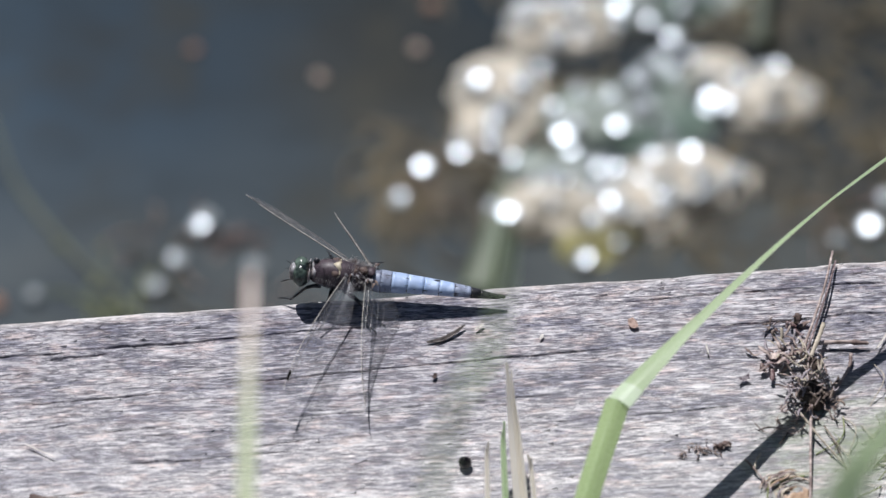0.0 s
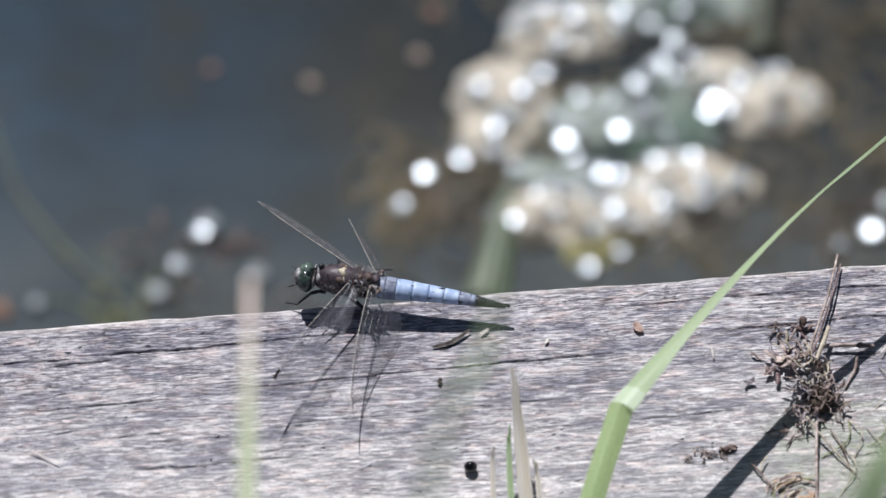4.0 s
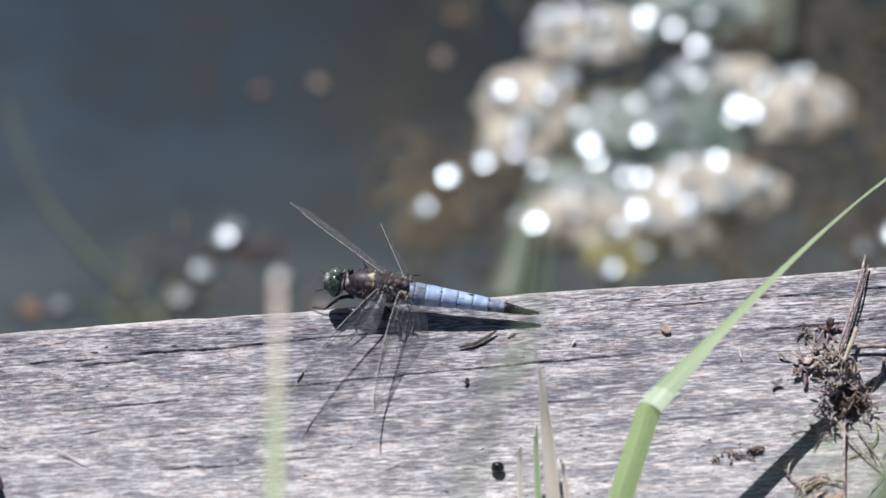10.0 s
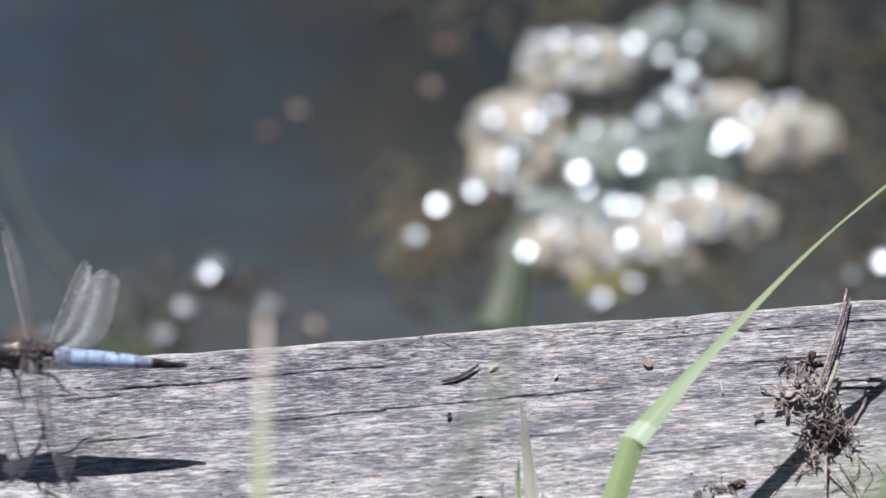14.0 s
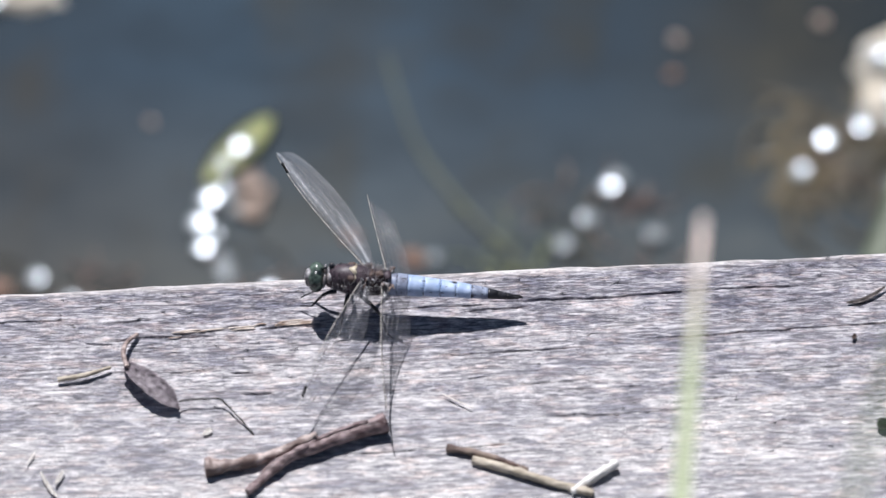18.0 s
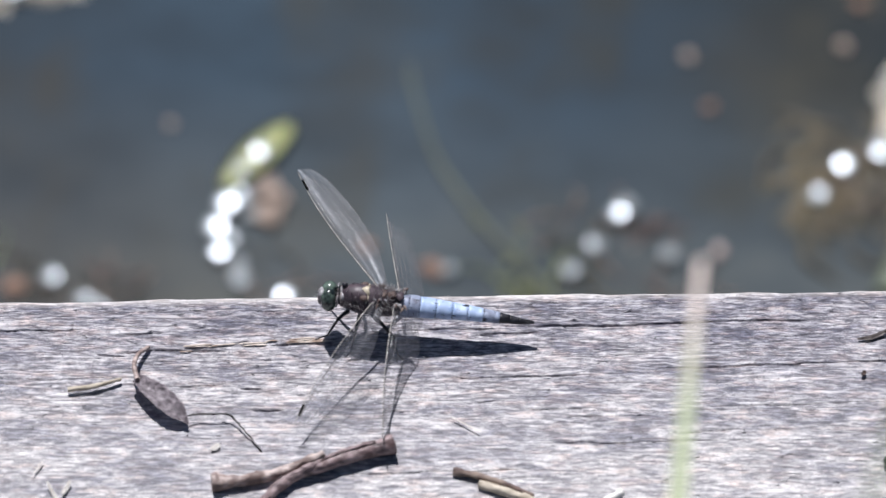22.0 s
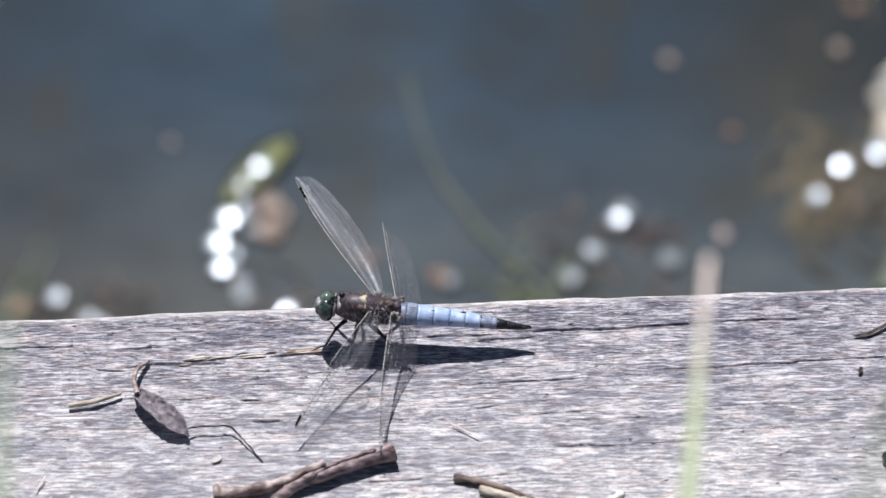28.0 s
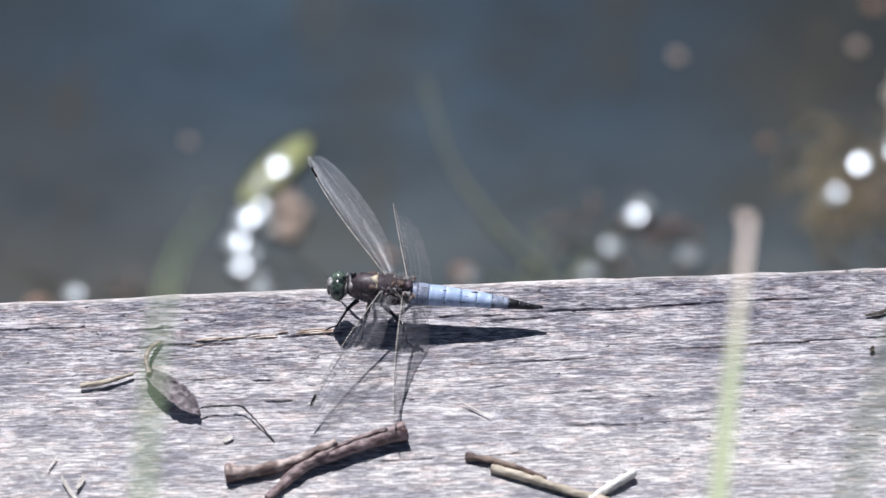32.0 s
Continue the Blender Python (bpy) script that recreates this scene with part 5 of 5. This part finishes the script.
for x, w, mt in ((-4.4, 1.0, BLACK), (-2.6, 1.2, BARK), (-0.8, 1.0, BARK), (0.9, 1.2, THORAX)):
    bm = bmesh.new()
    roughen(ball(bm, (x * MM, 0, 3.35 * MM), (1.0 * MM, w * MM, 0.6 * MM), 16, 10), 0.00035, 800, x)
    part("back_plate", bm, mt, thorax, "ridged back plate between the wings")
# silvery hinge pieces where the wings join
for s in (-1, 1):
    for x0, z0 in ((-3.9, 2.9), (0.3, 2.7)):
        rng = random.Random(int(x0 * 10) + s)
        for k in range(11):
            bm = bmesh.new()
            p = Vector((x0 + rng.uniform(-1.1, 2.0), s * (1.6 + rng.uniform(-0.2, 0.7)), z0 + rng.uniform(-0.5, 0.5)))
            q = p + Vector((rng.uniform(-0.8, 0.9), s * rng.uniform(0.5, 1.5), rng.uniform(-0.7, 0.2)))
            tube(bm, spline([p * MM, (p + q) / 2 * MM + Vector((0, 0, 0.00025)), q * MM], 3), [0.15 * MM, 0.28 * MM, 0.32 * MM, 0.3 * MM, 0.22 * MM, 0.16 * MM, 0.08 * MM], 6, flat=0.6)
            part("hinge_plate", bm, SILVER if k % 3 else BARK, thorax, "silvery wing hinge")
bm = bmesh.new()
roughen(ball(bm, (-11.2 * MM, 1.3 * MM, 3.1 * MM), (0.7 * MM, 0.7 * MM, 0.7 * MM), 12, 8), 0.0001, 900)
part("collar", bm, BLACK, thorax, "black collar knob")
for s in (-1, 1):
    bm = bmesh.new()
    roughen(ball(bm, (-11.5 * MM, s * 0.9 * MM, 1.5 * MM), (0.7 * MM, 1.3 * MM, 1.2 * MM), 14, 10), 0.00016, 800, s)
    part("collar", bm, SILVER, thorax, "grey collar lobe")
for s in (-1, 1):
    for x0, x1 in ((-9.6, -8.2), (-6.4, -5.2), (-3.6, -2.6)):
        bm = bmesh.new()
        tube(bm, spline([Vector((x0 + (x1 - x0) * t, s * 3.24 * math.cos(a), 0.8 + 3.45 * math.sin(a))) * MM for t, a in ((0, 1.15), (0.35, 0.6), (0.7, 0.05), (1, -0.5))], 4), 0.10 * MM, 5, flat=0.5)
        part("seam", bm, BLACK, thorax, "dark side seam")
bm = bmesh.new()
rng = random.Random(2)
for k in range(1700):
    u, a = rng.uniform(-11, 1.6), rng.uniform(-0.5, 3.64)
    w = float(np.interp(u, (-12, -8, -3, 2), (1.8, 3.1, 3.2, 1.8)))
    p = Vector((u, w * math.cos(a), 0.6 + w * 1.03 * math.sin(a)))
    o = Vector((rng.uniform(-0.2, 0.5), math.cos(a), math.sin(a))).normalized()
    tube(bm, [p * MM, (p + o * rng.uniform(0.35, 0.9) * (2.0 if u > -4 else 1)) * MM], [0.04 * MM, 0.012 * MM], 3, caps=False)
part("hair", bm, HAIR, thorax, "short pale hair")

# head
bm = bmesh.new()
lathe(bm, [(-16.6, -0.5, 0.6, 0.9), (-16.3, -0.4, 1.5, 1.6), (-15.2, -0.1, 2.0, 2.0), (-13.8, 0.3, 2.0, 1.9), (-12.6, 0.4, 1.4, 1.4), (-12.2, 0.4, 0.7, 0.7)], 18)
head = part("head", bm, FACE, fly, "dark grey face and head")
for s in (-1, 1):
    bm = bmesh.new()
    ball(bm, (-14.2 * MM, s * 1.12 * MM, 0.55 * MM), (1.85 * MM, 2.35 * MM, 2.75 * MM), 30, 20, pose(0, 0, 0, 20 * s, -8, 10 * s))
    part("eye", bm, EYE, head, "dark mottled green compound eye")
    bm = bmesh.new()
    roughen(ball(bm, (-12.5 * MM, s * 1.3 * MM, 0.9 * MM), (0.42 * MM, 1.5 * MM, 1.9 * MM), 14, 10), 0.0001, 800, s)
    part("temple", bm, SILVER, head, "pale grey temple behind the eye")
    bm = bmesh.new()
    ball(bm, (-12.5 * MM, s * 1.0 * MM, 2.45 * MM), (0.38 * MM, 0.38 * MM, 0.36 * MM), 10, 7)
    part("temple_spot", bm, BLACK, head, "black spot behind the eye")
    bm = bmesh.new()
    tube(bm, spline([(-16.2 * MM, s * 0.5 * MM, 1.3 * MM), (-17.0 * MM, s * 0.8 * MM, 1.9 * MM), (-17.9 * MM, s * 1.1 * MM, 2.1 * MM)], 3), [0.07 * MM] * 6 + [0.02 * MM], 4)
    part("antenna", bm, BLACK, head, "short black antenna")
bm = bmesh.new()
roughen(ball(bm, (-15.9 * MM, 0, 0.75 * MM), (1.05 * MM, 1.75 * MM, 1.25 * MM), 18, 12), 0.0001, 700)
part("brow", bm, SILVER, head, "silvery grey brow")
bm = bmesh.new()
roughen(ball(bm, (-15.8 * MM, 0, -0.9 * MM), (0.9 * MM, 1.6 * MM, 1.1 * MM), 16, 12), 0.0001, 700)
part("mouth_plate", bm, grained("tan mouth plate", (0.10, 0.08, 0.065), (0.34, 0.28, 0.23), 700, 0.4, bump_mm=0.03), head, "tan mouth plate")
bm = bmesh.new()
tube(bm, [(-12.9 * MM, 0, 0.4 * MM), (-11.8 * MM, 0, 0.4 * MM)], 0.9 * MM, 10)
part("neck", bm, BLACK, fly, "short black neck")

# abdomen: a dark core with nine powdered rings and the claspers
ABD = ((1.0, 2.2, 2.2), (3.0, 2.6, 2.5), (5.0, 2.55, 2.3), (8.5, 2.35, 2.0), (12.5, 2.1, 1.75), (16.5, 1.85, 1.55), (20.0, 1.6, 1.35), (23.5, 1.3, 1.1), (26.5, 0.95, 0.82), (28.6, 0.62, 0.55), (30.0, 0.36, 0.32))


def girth(x):
    return float(np.interp(x, [a[0] for a in ABD], [a[1] for a in ABD])), float(np.interp(x, [a[0] for a in ABD], [a[2] for a in ABD]))


def sag(x):
    return 0.35 + 0.5 * math.sin(math.pi * (x - 1) / 29) - 0.35 * x / 29


bm = bmesh.new()
lathe(bm, [(x, sag(x), girth(x)[0] * 0.985, girth(x)[1] * 0.985) for x in np.linspace(0.6, 30.0, 24)], 16)
abdomen = part("abdomen", bm, BLACK, fly, "slim tapering abdomen, powder blue with a black tip")
bounds = [1.0, 3.2, 5.6, 9.2, 12.8, 16.2, 19.6, 23.2, 25.4, 27.4, 29.4]
for k, (a, b) in enumerate(zip(bounds, bounds[1:])):
    bm = bmesh.new()
    xs = np.linspace(a + 0.02, b - 0.03, 7)
    lathe(bm, [(x, sag(x), girth(x)[0] * f, girth(x)[1] * f) for x, f in zip(xs, (0.996, 0.9995, 1, 1, 1, 1, 0.996))], 22)
    roughen(bm.verts, 0.00009, 800, 0)
    part("ring", bm, BLACK if k >= 7 else BLOOM_DARK if k in (0, 1, 6) else BLOOM, abdomen, "black tail ring" if k >= 7 else "powder blue ring")
for s in (-1, 1):
    bm = bmesh.new()
    tube(bm, spline([(28.6 * MM, s * 0.2 * MM, 0.4 * MM), (29.8 * MM, s * 0.24 * MM, 0.42 * MM), (30.9 * MM, s * 0.16 * MM, 0.3 * MM)], 4), [0.24 * MM] * 8 + [0.08 * MM], 7)
    part("clasper", bm, BLACK, abdomen, "black tail clasper")
for k, (a, b) in enumerate(((3.8, 4.4), (8.2, 9.1), (11.9, 12.7), (15.3, 16.1))):
    for s in (-1, 1):
        bm = bmesh.new()
        roughen(ball(bm, (b * MM, s * girth(b)[0] * 0.93 * MM, (sag(b) + girth(b)[1] * 0.12) * MM), (0.10 * MM, 0.2 * MM, (0.50 - 0.08 * k) * MM), 10, 7), 0.00008, 900, k)
        part("dark_mark", bm, BLACK, abdomen, "small dark side mark")


def leg(name, knee, shin, foot):
    """A leg in its own space, from the hip (0, 0, 0): thigh, shin with bristles, foot (mm)."""
    bm = bmesh.new()
    tube(bm, spline([(0, 0, 0), Vector(knee) * 0.5 * MM + Vector((0, 0, 0.3 * MM)), Vector(knee) * MM], 4), [0.52 * MM] * 4 + [0.42 * MM] * 4 + [0.36 * MM], 7)
    thigh = part(name, bm, BLACK, fly, "black bristly leg")
    bm = bmesh.new()
    tube(bm, [Vector(knee) * MM, (Vector(knee) + Vector(shin)) * 0.5 * MM, Vector(shin) * MM], [0.34 * MM, 0.26 * MM, 0.2 * MM], 6)
    d = Vector(shin) - Vector(knee)
    for j in range(1, 8):
        p = Vector(knee) + d * j / 8
        for s in (-1, 1):
            tube(bm, [p * MM, (p + Vector((-0.8, 0.55 * s, -0.35))) * MM], [0.06 * MM, 0.02 * MM], 3, caps=False)
    part("shin", bm, BLACK, thigh)
    bm = bmesh.new()
    tube(bm, spline([Vector(shin) * MM, (Vector(shin) + Vector(foot)) * 0.5 * MM + Vector((0, 0, 0.15 * MM)), Vector(foot) * MM], 3), [0.17 * MM] * 6 + [0.12 * MM], 5)
    part("foot", bm, BLACK, thigh)
    return thigh


LEGS = {}
for s, tag in ((-1, "N"), (1, "F")):
    LEGS["front" + tag] = (leg("front_leg", (-2.2, s * 1.9, -1.4), (-3.9, s * 3.2, -5.5), (-6.4, s * 3.9, -6.7)), Vector((-9.6, s * 1.6, -1.9)), s)
    LEGS["mid" + tag] = (leg("middle_leg", (-0.6, s * 4.2, -1.0), (-1.0, s * 6.6, -5.2), (-2.0, s * 7.8, -6.1)), Vector((-7.0, s * 1.9, -2.1)), s)
    LEGS["hind" + tag] = (leg("hind_leg", (5.2, s * 4.2, -1.4), (6.6, s * 6.0, -5.0), (8.2, s * 6.6, -5.9)), Vector((-4.4, s * 1.9, -2.1)), s)


# ---- what moves ----
def perch(hx, hy, hz, tx, ty, tz):
    """The dragonfly's pose from the places of its brow and its tail tip (mm)."""
    h, t = Vector((hx, hy, hz)) * MM, Vector((tx, ty, tz)) * MM
    x = (t - h).normalized()
    y = Vector((0, 0, 1)).cross(x).normalized()
    m = Matrix((x, y, x.cross(y))).transposed().to_4x4()
    return Matrix.Translation(h + x * 17.0 * MM) @ m


ROOT = {"FF": (-4.0, 1.8, 3.0), "HF": (0.5, 1.8, 2.8), "FN": (-4.6, -1.8, 3.0), "HN": (-0.2, -1.8, 2.8)}


def wing_pose(key, sweep, rise, twist):
    """sweep: degrees forward; rise: above the body's plane; twist about the wing's own length."""
    far = 1 if key[1] == "F" else -1
    m = Matrix.Rotation(radians(sweep * far), 4, "Z") @ Matrix.Rotation(radians(rise * far), 4, "X") @ Matrix.Rotation(radians(twist), 4, "Y")
    return Matrix.Translation(Vector(ROOT[key]) * MM) @ m


# wings: seconds and sweep, rise, twist of FF, HF, FN, HN
STROKES = [(0.0, (45, -17, 40), (24, -18, 58), (20, 0, 12), (-3, -2, 28)), (2.0, (49, -16, 40), (24, -18, 58), (22, 3, 12), (-1, 1, 28)), (3.5, (47, -17, 40), (23, -18, 58), (23, 2, 12), (0, 1, 28)),
           (5.5, (44, -18, 40), (20, -19, 58), (26, 0, 12), (2, 1, 28)), (9.0, (43, -18, 40), (19, -19, 58), (27, 0, 12), (4, 1, 28)),
           (13.0, (41, -17, 40), (21, -16, 58), (28, -3, 12), (5, -2, 28)), (13.3, (43, -26, 57), (22, -17, 50), (26, -8, 10), (3, -4, 20)), (13.6, (44, -27, 57), (22, -17, 50), (26, -8, 8), (3, -4, 8)),
           (13.7, (8, -8, 10), (-8, -5, 0), (10, 25, 10), (-8, 22, 10)), (13.8, (-6, 28, 10), (-6, 8, 0), (6, -8, 10), (8, -2, 10)), (13.9, (4, 35, 42), (-4, 30, 20), (6, 0, 10), (-6, 0, 10)),
           (14.0, (13, 2, 55), (-18, 9, 2), (6, 6, 10), (-6, 4, 10)), (14.1, (16, 8, 30), (-8, 8, 6), (12, 0, 10), (-2, -2, 16)), (14.2, (22, 4, 12), (-6, 4, 18), (18, -4, 10), (-3, -2, 24)),
           (14.5, (33, 3, -4), (-4, 5, 6), (20, -5, 12), (-4, -1, 38)), (15.0, (33, 3, -4), (2, 4, 12), (20, -6, 12), (-4, 0, 38)), (15.4, (35, 0, 3), (10, -1, 40), (20, -6, 12), (-4, 0, 38)),
           (19.0, (37, -1.6, 5), (13, -3.5, 46), (21, -7, 12), (-4, 0, 38)), (20.0, (36.6, -1.4, 5), (12, -4, 46), (22, -8, 12), (-4, 0, 38)), (21.0, (35.5, -1.8, 5), (11, -3, 46), (25, -11, 12), (-1, -4, 38)),
           (25.5, (35, -2.2, 5), (11, -2, 46), (27, -12, 12), (1, -5, 38)), (30.2, (33.7, 1, 5), (10, -1.5, 46), (28, -14, 12), (1, -6, 38)), (30.6, (34.5, 0.6, 5), (11, -2, 46), (26, -12, 12), (0, -5, 38)),
           (32.0, (34.5, 0.6, 5), (11, -2, 46), (26, -12, 12), (0, -5, 38))]
# body: seconds, brow and tail tip
STANDS = [(0.0, (-29.8, -12.2, 7.6, 16.6, -18.8, 2.6)), (1.0, (-29.7, -12.1, 7.5, 16.9, -19.2, 2.5)), (2.0, (-29.6, -12.0, 7.4, 17.0, -19.6, 3.0)), (3.0, (-29.6, -12.0, 7.4, 16.7, -21.3, 4.3)),
          (3.5, (-29.6, -12.0, 7.4, 16.6, -21.5, 4.4)), (5.5, (-29.6, -12.0, 7.3, 16.6, -21.8, 4.2)), (9.2, (-29.6, -12.0, 7.3, 16.6, -21.8, 4.2)), (9.6, (-29.3, -13.0, 7.0, 16.2, -21.6, 2.4)),
          (13.3, (-29.3, -12.9, 6.9, 16.0, -21.6, 2.4)), (13.6, (-29.6, -12.0, 7.3, 16.4, -21.4, 5.0)),
          (13.7, (-33.8, -2.8, 27.5, 12.6, -11.1, 30.0)), (13.8, (-47.6, -9.1, 31.4, -5.3, 5.0, 38.2)), (13.9, (-71.8, -26.6, 25.9, -26.5, -22.7, 20.6)), (14.0, (-103.6, -31.5, 22.3, -57.0, -35.5, 19.3)),
          (14.1, (-117.5, -28.0, 12.5, -70.6, -30.2, 9.9)), (14.2, (-118.5, -24.5, 12.0, -71.3, -26.0, 9.9)), (14.5, (-118.6, -24.5, 10.5, -71.2, -27.4, 7.6)), (15.0, (-118.7, -24.6, 9.8, -71.6, -28.6, 5.6)),
          (17.5, (-118.8, -24.6, 9.5, -71.8, -28.4, 4.9)), (32.0, (-118.8, -24.6, 9.5, -71.8, -28.3, 4.8))]


def sway(ob, rows, axis="Y"):
    """A blade leans about its foot: seconds and degrees."""
    foot = ob.matrix_basis.translation.copy()
    walk(ob, [(t, Matrix.Translation(foot) @ Matrix.Rotation(radians(a), 4, axis)) for t, a in rows])


def motions():
    walk(fly, [(t, perch(*p)) for t, p in STANDS])
    for k, key in enumerate(("FF", "HF", "FN", "HN")):
        walk(WINGS[key], [(row[0], wing_pose(key, *row[k + 1])) for row in STROKES])
    # legs: spread low on the first perch, folded back in flight, straighter on the second
    for name, (ob, hip, s) in LEGS.items():
        low = 20.0
        reach = -38 if name.startswith("front") else 0
        rows = [(0.0, low, reach), (13.6, low, reach), (13.75, 30, 40), (14.0, 20, 30), (14.15, 0, 0), (15.0, 0, reach), (19.0, 0, reach * 0.8), (20.0, 0, 0), (32.0, 0, 0)]
        walk(ob, [(t, Matrix.Translation(hip * MM) @ Matrix.Rotation(radians(z * -s), 4, "Z") @ Matrix.Rotation(radians(a * s), 4, "X")) for t, a, z in rows])
    walk(head, [(0.0, pose(0, 0, 0, 0, 0, 0)), (3.5, pose(0, 0, 0, 4, 0, 0)), (7.0, pose(0, 0, 0, -3, 0, 0)), (13.0, pose(0, 0, 0, 3, 0, 0)), (19.0, pose(0, 0, 0)), (27.0, pose(0, 0, 0, 3, 0, 0)), (32.0, pose(0, 0, 0, -2, 0, 0))])
    sway(FRONT_BLADE, [(t, d / 9.7 / 401 * 57.3) for t, d in ((0, 21), (1, 18), (2, 2), (3.5, 6), (6, 9), (7, 26), (7.5, 30), (8, 24), (8.5, 2), (9, 0), (11, 10), (13, 26), (15, 16), (15.5, 20), (19, 36), (20, 28), (20.5, 68), (21, 66), (22, 10), (23, 17), (25, 14), (28, 44), (29, 70), (29.5, 60), (30, 30), (31, 73), (32, 108))])
    sway(LEFT_BLADE, [(t, d / 10.3 / 490 * 57.3) for t, d in ((0, -182), (14, -182), (19.5, -200), (20.1, -190), (20.5, 150), (21, 115), (21.5, -70), (22.5, -200), (27, -180), (28, -85), (28.5, 60), (29, 95), (29.5, -90), (30, -70), (30.5, 0), (31, 180), (31.5, 150), (32, 200))])
    sway(VEIL_BLADE, [(t, d / 10.7 / 512 * 57.3) for t, d in ((0, 26), (2, 4), (6, 0), (9, 5), (13, 30), (15.5, 14), (20, 0), (25, 20), (32, 10))])
    sway(BENT, ((0, 0.1), (2, -0.1), (6, 0.05), (7, 0.05), (7.5, 0.4), (8, 0.5), (8.5, 0.3), (9, 0.0), (13, 0.05), (15, 0.2), (32, 0.0)))
    # its leaf nods on the joint
    joint, axis = Vector((0.027, 0.1565, 0.159)), Vector((0, 0, -1))
    walk(BENT_LEAF, [(t, Matrix.Translation(joint) @ Matrix.Rotation(radians(a), 4, axis) @ Matrix.Translation(-joint)) for t, a in (
        (0, 2.9), (0.6, 0.0), (1, -1.9), (1.5, -0.8), (2, 0.2), (3, -1.5), (3.5, -1.0), (5, 1.5), (6, 2.9), (7, 2.9), (7.5, 7.4), (8, 11.2), (8.5, 4.6), (9, 0.3), (10, 2.0), (11, -0.4), (12, 1.0), (13, 1.9), (14, 0.2), (15, 0.4), (32, 0.0))])
    sway(RIGHT_BLADE, [(t, d) for t, d in ((0, 0.0), (5, 0.4), (7.5, -0.6), (8.2, -0.8), (9.5, 0.1), (13, 0.2), (32, 0.0))])
    # the floating mat, leaf and sprigs rock on the water, scraps drift
    for ob, amp, seed in ((algae, 0.9, 1), (POND_LEAF, 1.0, 2)):
        rest = ob.matrix_basis.copy()
        rng = random.Random(seed)
        walk(ob, [(0.8 * k, rest @ pose(0, 0, 0, rng.uniform(-amp, amp), rng.uniform(-amp, amp), 0)) for k in range(41)])
    rest = SPRIG.matrix_basis.copy()
    walk(SPRIG, [(t, Matrix.Translation((dx * MM, dy * MM, 0)) @ rest) for t, dx, dy in (
        (0, 0, 0), (9, 0, 1), (11, 0, -1.7), (12, -1, -1.1), (13, 0, 1.5), (14, -2, -3), (14.5, -1, -3), (15, 0.8, -6.6), (15.5, -0.5, 0.6), (17.5, 1.5, 3), (18, 2.6, 2.4), (19, 0, 0.6), (20, 0.5, -1), (32, 0, 0))])
    rest = FAR_ALGAE.matrix_basis.copy()
    walk(FAR_ALGAE, [(t, Matrix.Translation((dx * MM, dy * MM, 0)) @ rest) for t, dx, dy in ((0, 2, -3), (15, 0, 0), (20, 0, 0), (22, -1, 2.5), (28, -4, 17), (32, -5, 22))])
    for ob, vx, vy, t0 in ((DRIFT[0], -0.0007, 0.0002, 23), (DRIFT[1], 0.0011, -0.0012, 9), (DRIFT[3], 0.0003, 0.0001, 9), (DRIFT[4], 0.0002, 0.0012, 25)):
        rest = ob.matrix_basis.copy()
        walk(ob, [(t, Matrix.Translation((vx * (t - t0), vy * (t - t0), 0)) @ rest) for t in (0.0, 16.0, 32.0)])


motions()
